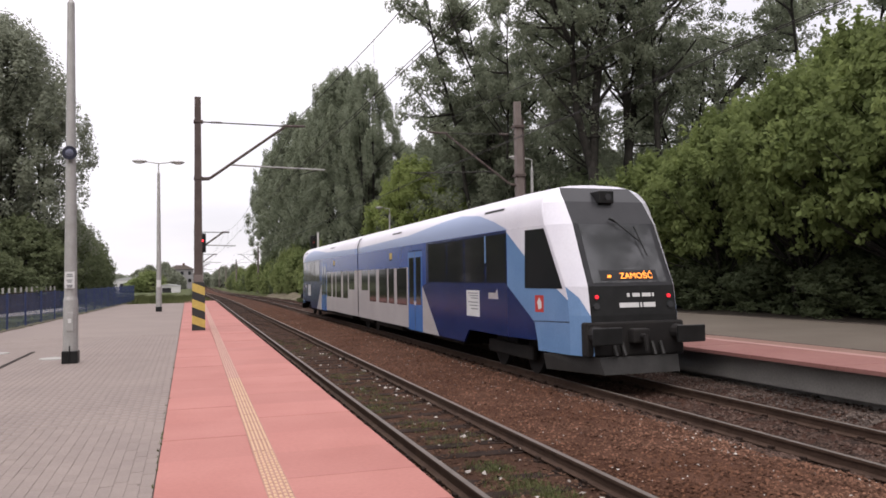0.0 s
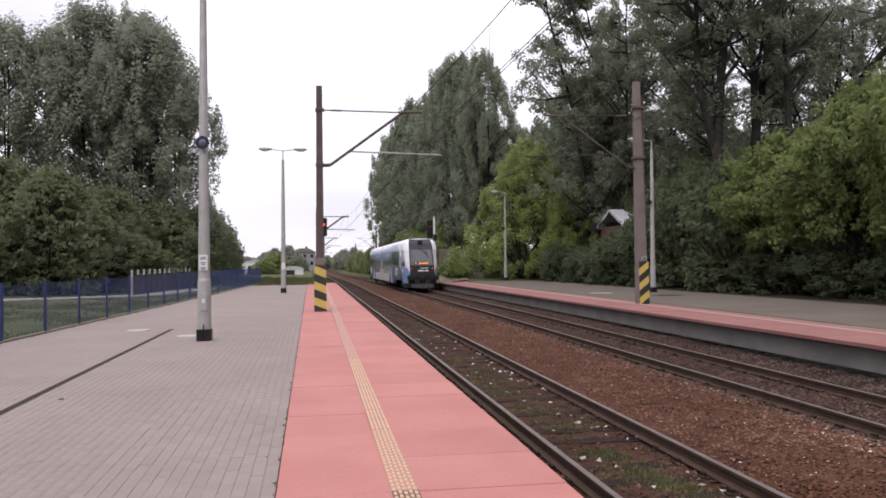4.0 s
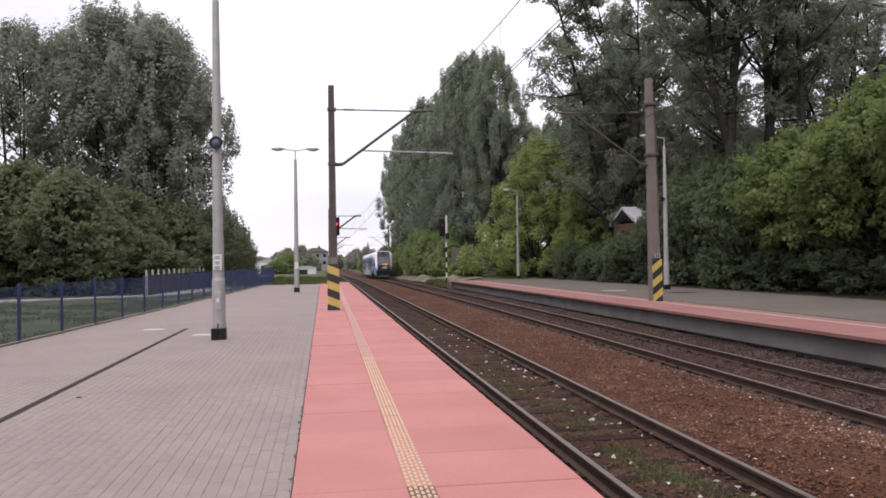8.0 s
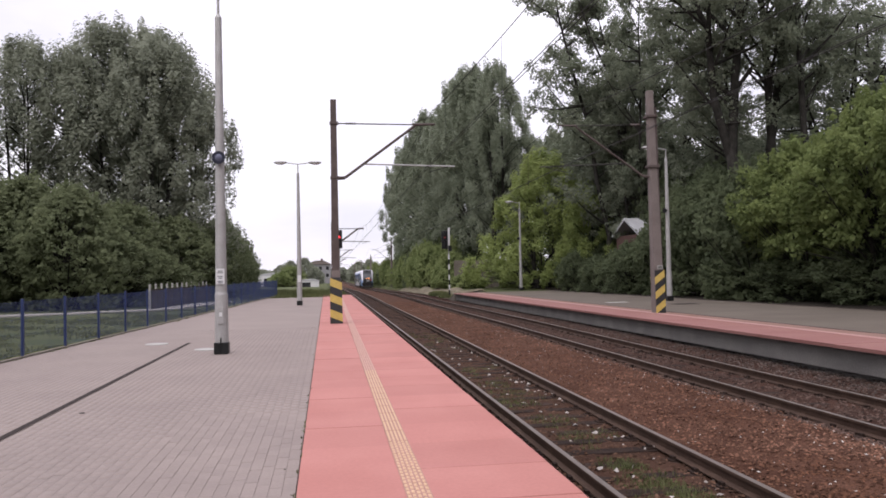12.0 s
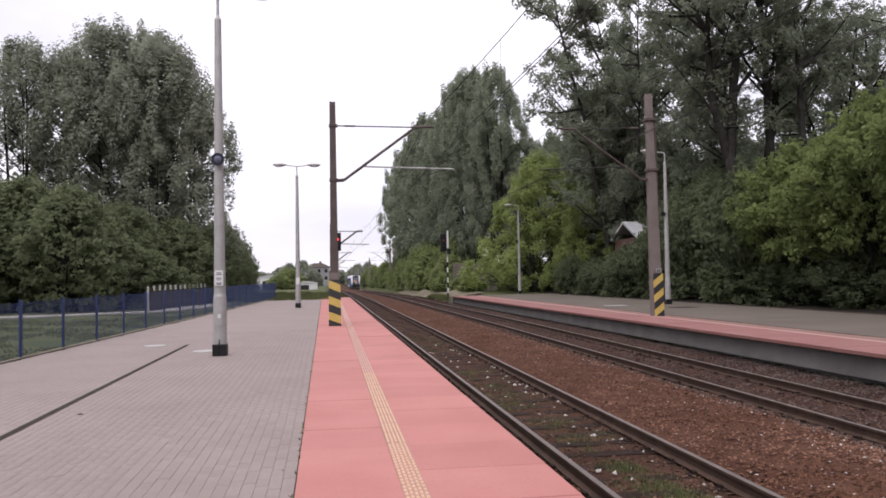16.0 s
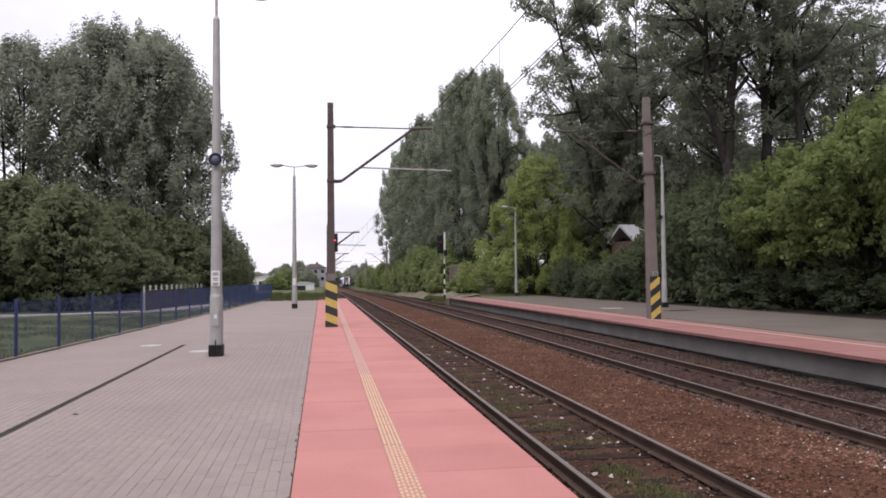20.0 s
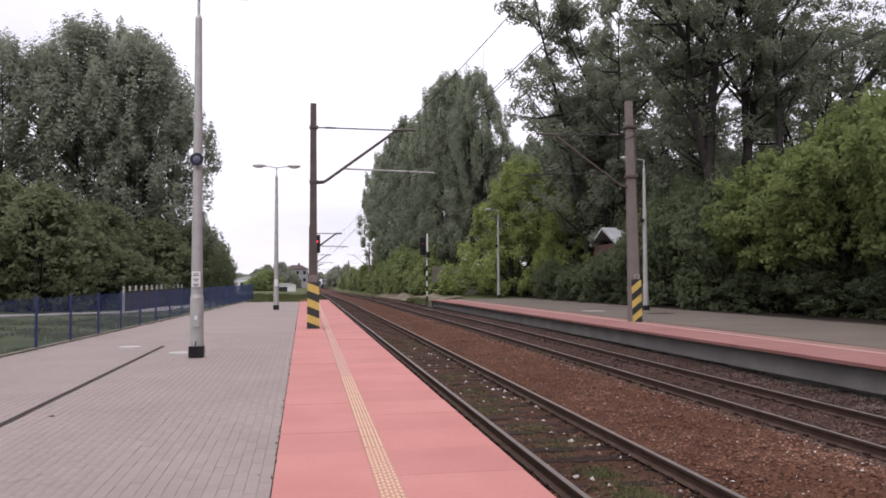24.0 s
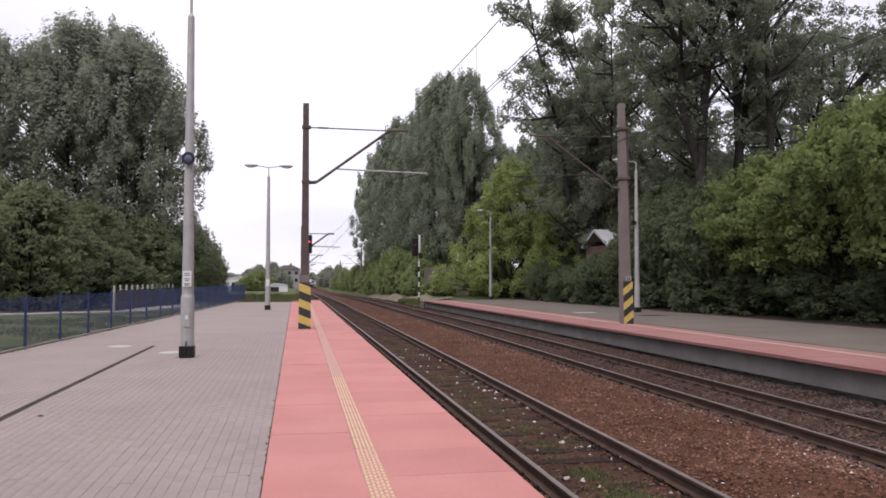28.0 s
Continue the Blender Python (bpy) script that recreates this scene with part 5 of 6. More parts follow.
# poplar group behind the blue fence
G = "poplars behind the blue fence"
FENCE_POPLAR = "tall bushy poplar in a group beyond the fence"
lp_a = move(tree("poplar_tree", 22.0, 3.0, 4.4, "column", 30000, 0.118, M["leaf_poplar"], 51, FENCE_POPLAR, 0.30, 3), -15.6, 62, -0.2, 0, 1.05, 0.94, group=G)
lp_b = move(tree("poplar_tree", 21.0, 3.0, 4.2, "column", 30000, 0.118, M["leaf_poplar"], 52, FENCE_POPLAR, 0.32, 2), -12.4, 61, -0.2, 60, 1.0, 0.92, group=G)
for src, x, y, a, s, sz in ((lp_b, -19.0, 62.5, 130, 1.0, 0.9), (lp_a, -14.2, 66, 210, 1.05, 0.98), (lp_b, -10.2, 63, 300, 0.82, 0.76), (lp_a, -22.0, 62, 80, 0.95, 0.87), (lp_a, -27.0, 58, 200, 0.9, 0.84)):
    plant(src, x, y, -0.2, a, s, sz)
G = "shrubs behind the blue fence"
hd = move(tree("hedge_tree", 7.0, 0.3, 2.8, "shrub", 12000, 0.12, M["leaf_hedge"], 54, "dull green small tree in a dense thicket beyond the fence", 0.12, 3), -14.2, 46, -0.5, 40, 1.1, 1.0, group=G)
for src, x, y, a, s, sz in ((hd, -16.9, 47, 140, 1.1, 1.08), (hd, -19.4, 46, 20, 1.1, 1.0), (hd, -21.8, 44, 10, 1.2, 1.2), (hd, -12.2, 48.5, 200, 0.95, 0.66), (hd, -24.5, 42, 250, 1.2, 1.15), (hd, -10.8, 51, 300, 0.85, 0.52), (hd, -15.6, 50, 90, 1.2, 1.02),
                            (hd, -13.2, 54, 10, 1.1, 0.95), (hd, -10.6, 57, 100, 1.1, 0.85), (hd, -9.6, 62, 200, 1.1, 0.85), (hd, -9.2, 68, 30, 1.0, 0.9), (hd, -9.7, 76, 80, 0.9, 0.95), (hd, -10.6, 82, 130, 1.0, 1.1), (hd, -9.0, 86, 210, 0.8, 0.8), (hd, -20, 52, 290, 1.3, 1.1)):
    plant(src, x, y, -0.4, a, s, sz)

# distant woods that close the horizon
G = "distant trees"
far = move(tree("distant_tree", 8.0, 0.3, 4.0, "shrub", 3000, 0.34, M["leaf_poplar"], 61, "rounded dark green tree far off on the horizon", 0.2, 2), -7, 262, -0.2, 0, 1.0, 1.05, group=G)
for x, y, s, sz in ((-3.6, 275, 0.8, 0.7), (-11.5, 262, 0.9, 0.95), (-15, 268, 1.0, 0.8), (-30, 330, 1.6, 0.8), (13, 330, 1.0, 0.85), (16.4, 300, 1.0, 1.05), (13.6, 370, 1.1, 0.9), (17, 410, 1.5, 1.2), (3, 445, 1.4, 0.8), (9, 450, 1.5, 0.9)):
    plant(far, x, y, -0.2, x * 31, s, sz)
for i in range(26):
    plant(far, -190 + i * 15 + _u.uniform(-4, 4), 470 + _u.uniform(-30, 60), -0.2, i * 47, 2.6, _u.uniform(0.5, 0.9))
for x, y in ((34, 30), (37, 45), (33, 60), (40, 20), (34, 76), (42, 62)):
    plant(far, x, y, -0.2, x * 17, 1.5, 0.95)
# unseen trees added behind the camera to close the view that shiny surfaces mirror
for x, y in ((-16, -34), (-4, -42), (8, -46), (20, -38), (30, -22), (28, -6), (-24, -20)):
    plant(far, x, y, -0.2, x * 13 + y, 1.7, 1.7)

# ---- small far buildings ----
def shed(x, y, w, d, h, roof_h, label, turn=0):
    ob = thing("shed", x, y, -0.2 - drop(y), radians(turn))
    bm = bmesh.new()
    box(bm, -w / 2, w / 2, -d / 2, d / 2, 0, h)
    wall = part("wall", bm, M["white"], ob)
    bm = bmesh.new()
    n = 10
    top = [(-w / 2 - 0.1 + (w + 0.2) * i / n, h + roof_h * math.sin(math.pi * i / n)) for i in range(n + 1)]
    sweep(bm, top + [(w / 2 + 0.1, h - 0.06), (-w / 2 - 0.1, h - 0.06)], -d / 2 - 0.1, d / 2 + 0.1)
    part("roof", bm, M["roof_pale"], ob, "pale curved sheet roof")
    bm = bmesh.new()
    box(bm, -w * 0.3, w * 0.1, -d / 2 - 0.02, -d / 2 - 0.002, 0.0, h * 0.75)
    part("door", bm, M["t_mask"], wall, "grey door")
    return tagged(ob, label, "shed")


shed(31.0, 80.0, 2.6, 4.0, 6.2, 0.9, "pale building with a rounded roof half hidden by shrubs", 12)
shed(-3.6, 165, 4.2, 5, 1.4, 0.35, "low white garage in the far meadow")
shed(-13.5, 210, 8, 6, 3.0, 0.8, "far pale house behind bushes")
def far_house(x, y, w, d, h, turn):
    """Two-storey grey house with a hipped roof and window rows."""
    ob = thing("house", x, y, -0.2 - drop(y), radians(turn))
    bm = bmesh.new()
    box(bm, -w / 2, w / 2, -d / 2, d / 2, 0, h)
    wall = part("wall", bm, M["render_grey"], ob, "grey rendered wall")
    bm = bmesh.new()
    e = [bm.verts.new((sx * (w / 2 + 0.4), sy * (d / 2 + 0.4), h)) for sx, sy in ((-1, -1), (1, -1), (1, 1), (-1, 1))]
    r = [bm.verts.new((sx * w * 0.22, 0, h + 1.6)) for sx in (-1, 1)]
    for q in ((e[0], e[1], r[1], r[0]), (e[2], e[3], r[0], r[1]), (e[1], e[2], r[1]), (e[3], e[0], r[0]), (e[3], e[2], e[1], e[0])):
        bm.faces.new(q)
    roof = part("roof", bm, M["concrete_dark"], ob, "dark hipped roof")
    bm = bmesh.new()
    box(bm, 0.6, 1.3, -0.4, 0.4, h + 0.8, h + 2.3)
    part("chimney", bm, M["brick_wall"], roof, "brick chimney")
    for k in range(3):
        for z in (2.4, 5.2):
            wx = -w / 2 + w * (k + 0.5) / 3
            bm = bmesh.new()
            box(bm, wx - 0.55, wx + 0.55, -d / 2 - 0.03, -d / 2 - 0.004, z, z + 1.4)
            win = part("window", bm, M["t_glass"], wall, "dark window")
            bm = bmesh.new()
            box(bm, wx - 0.65, wx + 0.65, -d / 2 - 0.09, -d / 2 - 0.005, z - 0.1, z - 0.02)
            part("sill", bm, M["white"], win, "white sill")
    return tagged(ob, "far grey rendered house with a dark hipped roof", "house")


far_house(-2.6, 312, 8.0, 8.0, 7.4, 6)
wallob = thing("boundary_wall", 15.2, 80, -0.2 - drop(80))
tagged(wallob, "old grey concrete boundary wall behind the platform end", "wall")
for k in range(3):
    bm = bmesh.new()
    box(bm, -2.1 + k * 2.0, -0.13 + k * 2.0, -0.06, 0.06, 0, 2.95, 0.01)
    part("wall_panel", bm, M["concrete"], wallob)
# small brick hut half hidden behind the platform shrubs
hut = thing("brick_hut", 24.5, 54.2, 0.05, radians(90))
tagged(hut, "small dull red brick hut with a pale roof behind shrubs", "building")
bm = bmesh.new()
box(bm, -2.1, 2.1, -2.85, 2.85, -0.4, 3.9, 0.01)
hut_wall = part("wall", bm, M["brick_wall"], hut, "dull red brick wall")
bm = bmesh.new()
sweep(bm, [(-2.45, 3.82), (-2.45, 3.98), (0, 5.15), (2.45, 3.98), (2.45, 3.82), (0, 4.98)], -3.05, 3.05)
part("roof", bm, M["roof_pale"], hut, "pale sheet roof")
for y in (-1.9, 0.6):
    bm = bmesh.new()
    box(bm, -2.14, -2.102, y, y + 1.1, 1.3, 2.6)
    part("window", bm, M["t_glass"], hut_wall, "dark window")
bm = bmesh.new()
sweep(bm, [(-2.08, 3.9), (2.08, 3.9), (0, 4.93)], -2.85, -2.73)
part("gable", bm, M["roof_pale"], hut, "pale gable board")


# ---- the train ----
TL, HW = 38.7, 1.43  # length over buffers, half width


def train():
    ob = thing("railcar", RIGHT_AXIS, 12.6, RAIL_Z)
    tagged(ob, "two-car blue and white diesel railcar with grey mask", "train")

    def half(y):
        """Half width of the body: the cab tapers towards the nose."""
        return HW - 0.11 * max(0.0, 3.36 - y)

    def at(car):
        """Car 0 is the rear one, car 1 its mirror image."""
        return (lambda y: y) if car == 0 else (lambda y: TL - y)

    def side(name, poly, mat, car, s, label="", proud=0.0, deep=0.05, parent=None):
        f = at(car)
        bm = bmesh.new()
        a = [bm.verts.new((s * (half(y) + proud), f(y), z)) for y, z in poly]
        b = [bm.verts.new((s * (half(y) + proud - deep), f(y), z)) for y, z in poly]
        bm.faces.new(a)
        bm.faces.new(b[::-1])
        for i in range(len(poly)):
            j = (i + 1) % len(poly)
            bm.faces.new((a[i], b[i], b[j], a[j]))
        return part(name, bm, mat, parent or ob, label)

    for car in (0, 1):
        f = at(car)
        for s in (-1, 1):
            # painted side panels
            side("cab_panel", [(0.95, 1.37), (0.95, 0.62), (2.10, 0.62), (2.13, 0.82), (2.24, 1.19), (3.36, 1.93), (3.36, 3.10), (2.64, 2.59), (1.00, 1.66)], M["t_steel_blue"], car, s, "pale blue cab side")
            side("cab_pillar", [(1.00, 1.66), (2.64, 2.59), (3.36, 3.10), (3.36, 3.15), (1.76, 3.15), (1.08, 1.92)], M["t_white"], car, s, "white cab frame")
            side("cab_window", [(1.17, 1.88), (2.60, 1.88), (2.56, 3.09), (1.82, 3.09)], M["t_glass"], car, s, "dark cab side window", 0.006, 0.02)
            side("panel_seam", [(0.96, 1.235), (2.25, 1.20), (2.25, 1.215), (0.96, 1.25)], M["t_under"], car, s, "dark panel seam", 0.003, 0.02)
            side("navy_corner", [(2.13, 0.82), (3.36, 0.82), (3.36, 1.93), (2.24, 1.19)], M["t_navy"], car, s)
            side("navy_panel", [(3.36, 0.82), (5.9, 0.82), (6.25, 0.50), (8.35, 0.50), (9.95, 1.88), (9.55, 1.95), (3.36, 1.95)], M["t_navy"], car, s, "dark navy lower side")
            band = side("window_band", [(3.36, 1.95), (9.55, 1.95), (9.55, 3.15), (3.36, 3.15)], M["t_navy"], car, s)
            for a, b in ((3.42, 4.62), (4.72, 6.12), (6.2, 7.55), (7.62, 9.3)):
                side("window", [(a, 1.99), (b, 1.99), (b, 3.08), (a, 3.08)], M["t_glass"], car, s, "large dark window", 0.005, 0.02, band)
            side("curtain", [(4.63, 2.45), (4.71, 2.45), (4.71, 3.08), (4.63, 3.08)], M["t_steel_blue"], car, s, "pale strip between the windows", 0.006, 0.02, band)
            side("grey_wedge", [(8.35, 0.50), (9.93, 0.50), (9.95, 1.88)], M["t_grey"], car, s, "light grey wedge")
            side("blue_panel", [(9.55, 1.95), (9.95, 1.88), (9.93, 2.95), (11.53, 2.95), (11.53, 2.45), (19.25, 2.45), (19.25, 3.15), (9.55, 3.15)], M["t_blue"], car, s, "blue upper side")
            door = side("door", [(9.95, 0.50), (11.52, 0.50), (11.52, 2.93), (9.95, 2.93)], M["t_door"], car, s, "bright blue double door", 0.004)
            for a, b in ((10.08, 10.62), (10.85, 11.39)):
                side("door_window", [(a, 1.30), (b, 1.30), (b, 2.75), (a, 2.75)], M["t_glass"], car, s, "", 0.009, 0.02, door)
            side("door_gap", [(10.72, 0.52), (10.75, 0.52), (10.75, 2.9), (10.72, 2.9)], M["black"], car, s, "black rubber seal", 0.0075, 0.02, door)
            for a in (10.66, 10.78):
                side("door_button", [(a, 1.28), (a + 0.05, 1.28), (a + 0.05, 1.40), (a, 1.40)], M["t_white"], car, s, "", 0.012, 0.02, door)
            side("grey_panel", [(11.54, 0.55), (19.25, 0.55), (19.25, 2.448), (11.54, 2.448)], M["t_grey"], car, s, "light grey lower side")
            for a, b, z in ((11.7, 12.95, 1.25), (13.35, 14.10, 1.25), (14.35, 15.55, 1.25), (16.05, 17.15, 1.25), (17.45, 18.6, 1.65)):
                side("window", [(a, z), (b, z), (b, 2.44), (a, 2.44)], M["t_glass"], car, s, "dark side window", 0.006, 0.02)
            if car == 0 or s == -1:
                po = side("poster", [(5.1, 1.17), (6.02, 1.17), (6.02, 1.80), (5.1, 1.80)], M["white"], car, s, "white notice on the side", 0.003, 0.02)
                for i, z in enumerate((1.72, 1.66, 1.60, 1.5, 1.42, 1.34)):
                    side("print_bar", [(5.2, z), (5.9 - 0.1 * (i % 3), z), (5.9 - 0.1 * (i % 3), z + 0.025), (5.2, z + 0.025)], M["ink"], car, s, "", 0.005, 0.01, po)
            cr = side("crest", [(1.87, 1.40), (2.2, 1.40), (2.2, 1.74), (1.87, 1.74)], M["poster_red"], car, s, "small red crest", 0.003, 0.02)
            side("crest_mark", [(1.95, 1.48), (2.07, 1.45), (2.11, 1.6), (2.03, 1.70), (1.95, 1.60)], M["white"], car, s, "white mark", 0.005, 0.02, cr)
            side("logo_shape", [(3.9, 1.62), (4.5, 1.62), (4.5, 1.76), (4.05, 1.76), (3.95, 1.86)], M["t_grey"], car, s, "pale plain mark", 0.003, 0.02)
            side("yellow_mark", [(13.6, 2.72), (13.95, 2.72), (13.95, 2.98), (13.6, 2.98)], M["hazard"], car, s, "small yellow mark", 0.003, 0.02)
            for a in (3.6, 12.5):
                bm = bmesh.new()
                bm.faces.new([bm.verts.new((s * x, f(y), z)) for y, x, z in ((a, 1.376, 3.60), (a + 1.2, 1.376, 3.60), (a + 1.2, 1.358, 3.65), (a, 1.358, 3.65))])
                part("roof_slot", bm, M["black"], ob, "dark vent slot")
        # roof: white over the cab and along the top, a pale blue arc over the windows
        arc = [(1.43, 3.151), (1.43, 3.22), (1.428, 3.29), (1.424, 3.36), (1.415, 3.43), (1.40, 3.50), (1.38, 3.57), (1.352, 3.64), (1.31, 3.71), (1.25, 3.78), (1.17, 3.845), (1.05, 3.90), (0.90, 3.945), (0.62, 3.985), (0.31, 4.003)]
        prof = [(s * x, z) for s, side_ in ((1, arc), (-1, arc[::-1])) for x, z in (side_ + [(0.0, 4.01)] if s == 1 else side_)]
        zs_, ys_ = (3.15, 3.62, 3.94), (1.76, 1.96, 2.055)
        steps = [k / 9 * 1.4 for k in range(10)] + [1.4 + k * 0.8 for k in range(1, 21)]
        bm = bmesh.new()
        rings = []
        for d in steps:
            ring = []
            for x, z in prof:
                y = min(19.25, float(np.interp(z, zs_, ys_)) * max(0.0, 1 - d / 1.4) + (2.055 + d) * min(1.0, d / 1.4))
                ring.append(bm.verts.new((x * half(y) / HW, f(y), z)))
            rings.append(ring)
        for p, q in zip(rings, rings[1:]):
            for k in range(len(prof) - 1):
                bm.faces.new((p[k], p[k + 1], q[k + 1], q[k]))
        bm.faces.new(rings[0])
        bm.faces.new(rings[-1])
        part("roof", bm, M["t_roof"], ob, "white roof with a pale blue arc", True)
        # nose: lofted levels of (z, front y, mask half width, side y)
        lv = [(0.62, 0.48, 0.90, 0.95), (1.37, 0.55, 0.93, 0.96), (1.92, 0.64, 0.93, 1.08), (3.15, 1.25, 0.91, 1.76), (3.62, 1.62, 0.89, 1.96), (3.80, 1.84, 0.855, 2.013), (3.94, 2.01, 0.80, 2.055)]
        wid = [half(0.95), half(0.96), half(1.08), half(1.76), 1.205, 1.10, 0.82]
        for s in (-1, 1):
            for i, (mat, label) in enumerate(((M["t_steel_blue"], "pale blue nose corner"), (M["t_white"], "white nose corner"), (M["t_white"], "white windscreen pillar"), (M["t_white"], ""), (M["t_white"], ""), (M["t_white"], ""))):
                bm = bmesh.new()
                rows_ = []
                for (z, yf, a, ys), w in ((lv[i], wid[i]), (lv[i + 1], wid[i + 1])):
                    mx, my = a * 0.5 + w * 0.5, yf * 0.62 + ys * 0.38
                    rows_.append([bm.verts.new((s * a, f(yf), z)), bm.verts.new((s * mx, f(my), z)), bm.verts.new((s * w, f(ys), z))])
                if i == 1:
                    # the white runs out in a point where it meets the mask
                    (a0, a1, a2), (b0, b1, b2) = ([v.co.copy() for v in r] for r in rows_)
                    bm.clear()
                    bm.faces.new([bm.verts.new(v) for v in (a0, b1, b0)])
                    bm.faces.new([bm.verts.new(v) for v in (a0, a1.lerp(b1, 0.62), b2, b1)])
                    low = bmesh.new()
                    low.faces.new([low.verts.new(v) for v in (a0, a1, a1.lerp(b1, 0.62))])
                    low.faces.new([low.verts.new(v) for v in (a1, a2, b2, a1.lerp(b1, 0.62))])
                    part("nose_corner", low, M["t_steel_blue"], ob, "pale blue nose corner", True)
                else:
                    for k in range(2):
                        bm.faces.new((rows_[0][k], rows_[0][k + 1], rows_[1][k + 1], rows_[1][k]))
                part("nose_corner", bm, mat, ob, label, True)

        def front(name, z0, z1, inset, mat, label, ahead=0.0, parent=None, x0=None, x1=None):
            """A panel that follows the slanting front between two heights."""
            zs = [l[0] for l in lv]
            ys = [l[1] for l in lv]
            wd = [l[2] for l in lv]
            cut = [z0] + [z for z in zs if z0 < z < z1] + [z1]
            bm = bmesh.new()
            rows_ = []
            for z in cut:
                y, a = float(np.interp(z, zs, ys)) - ahead, float(np.interp(z, zs, wd)) - inset
                l, r = (-a if x0 is None else x0), (a if x1 is None else x1)
                rows_.append([bm.verts.new((x, f(yy), z)) for x, yy in ((l, y), (r, y), (r, y + 0.03), (l, y + 0.03))])
            for p, q in zip(rows_, rows_[1:]):
                for k in range(4):
                    bm.faces.new((p[k], p[(k + 1) % 4], q[(k + 1) % 4], q[k]))
            bm.faces.new(rows_[0])
            bm.faces.new(rows_[-1])
            return part(name, bm, mat, parent or ob, label)

        front("brow", 3.22, 3.94, 0.0, M["t_mask"], "grey panel above the windscreen")
        fm = front("screen_frame", 1.92, 3.22, 0.0, M["t_mask"], "dark grey windscreen surround")
        front("windscreen", 1.98, 3.14, 0.12, M["t_screen"], "pale reflecting windscreen", 0.008, fm)
        mk = front("front_mask", 1.20, 1.92, 0.0, M["black"], "black front mask")
        for xa, xb in ((-0.30, 0.12), (0.15, 0.19), (0.22, 0.48)):
            front("number_bar", 1.51, 1.60, 0, M["white"], "white plain bar", 0.006, mk, xa, xb)
        for xa, xb in ((-0.12, -0.06), (0.0, 0.16), (0.21, 0.40), (0.43, 0.47)):
            front("number_bar", 1.71, 1.78, 0, M["white"], "pale plain bar", 0.006, mk, xa, xb)
        if car == 0:
            front("display_panel", 2.02, 2.22, 0, M["t_mask"], "dark destination display", 0.010, fm, -0.62, 0.62)
            cu = bpy.data.curves.new("destination", "FONT")
            cu.body, cu.size, cu.align_x, cu.extrude = "ZAMOŚĆ", 0.17, "CENTER", 0.002
            me = bpy.data.objects.new("tmp", cu)
            scene.collection.objects.link(me)
            mesh = bpy.data.meshes.new_from_object(me.evaluated_get(bpy.context.evaluated_depsgraph_get()))
            bpy.data.objects.remove(me)
            mesh.materials.clear()
            mesh.materials.append(M["led"])
            txt = new("destination_text", mesh)
            txt.parent = fm
            txt.matrix_basis = pose(0.14, 0.655, 2.06, 64.5, 0, 0)
            txt["label"] = "glowing orange destination letters"
            bm = bmesh.new()
            box(bm, -0.50, -0.42, 0.655, 0.66, 2.08, 2.13)
            part("route_mark", bm, M["led"], fm, "dim orange mark")
        for s in (-1, 1):
            bm = bmesh.new()
            yl = f(0.58)
            bmesh.ops.create_cone(bm, cap_ends=True, segments=14, radius1=0.036, radius2=0.036, depth=0.03, matrix=pose(s * 0.78, yl, 1.72, 90))
            part("tail_light", bm, M["tail_red"] if car == 0 else M["white"], mk, "lit red tail light" if car == 0 else "white lamp")
            bm = bmesh.new()
            bmesh.ops.create_cone(bm, cap_ends=True, segments=14, radius1=0.065, radius2=0.065, depth=0.03, matrix=pose(s * 0.80, f(0.555), 1.55, 90))
            part("headlight", bm, M["t_screen"], mk, "unlit headlight")
            # rectangular buffer
            bm = bmesh.new()
            ya, yb = sorted((f(0.0), f(0.07)))
            box(bm, s * 0.88 - 0.30, s * 0.88 + 0.30, ya, yb, 0.86, 1.18, 0.02)
            bu = part("buffer_plate", bm, M["black"], ob, "rectangular black buffer")
            bm = bmesh.new()
            rod(bm, (s * 0.88, f(0.07), 1.03), (s * 0.88, f(0.62), 1.03), 0.13, 0.16, 12)
            part("buffer_stem", bm, M["t_under"], bu)
        # upper headlamp and wiper
        bm = bmesh.new()
        ya, yb = sorted((f(1.50), f(1.90)))
        box(bm, -0.17, 0.17, ya, yb, 3.58, 3.84, 0.02)
        hl = part("roof_headlamp", bm, M["black"], ob, "black roof headlamp box")
        bm = bmesh.new()
        bmesh.ops.create_cone(bm, cap_ends=True, segments=14, radius1=0.07, radius2=0.07, depth=0.02, matrix=pose(0.03, f(1.492), 3.71, 90))
        part("headlamp_lens", bm, M["t_screen"], hl)
        bm = bmesh.new()
        rod(bm, (-0.05, f(1.21), 3.24), (0.42, f(0.98), 2.78), 0.016, 0.012, 6)
        rod(bm, (0.38, f(1.12), 3.08), (0.50, f(0.85), 2.50), 0.018, 0.014, 6)
        rod(bm, (-0.1, f(1.25), 3.26), (0.05, f(1.17), 3.16), 0.03, 0.02, 6)
        part("wiper", bm, M["black"], ob, "black windscreen wiper")
        # headstock, coupler and plough
        bm = bmesh.new()
        ya, yb = sorted((f(0.5), f(1.2)))
        box(bm, -1.05, 1.05, ya, yb, 0.60, 1.25, 0.04)
        part("headstock", bm, M["t_under"], ob, "black sooty headstock")
        bm = bmesh.new()
        rod(bm, (0, f(0.5), 0.98), (0, f(0.18), 0.98), 0.06, 0.05, 10)
        rod(bm, (0, f(0.18), 1.02), (0, f(0.14), 0.72), 0.05, 0.04, 8)
        ya, yb = sorted((f(0.3), f(0.5)))
        box(bm, -0.18, 0.18, ya, yb, 0.85, 1.12, 0.03)
        cp = part("coupling", bm, M["t_under"], ob, "dark screw coupling")
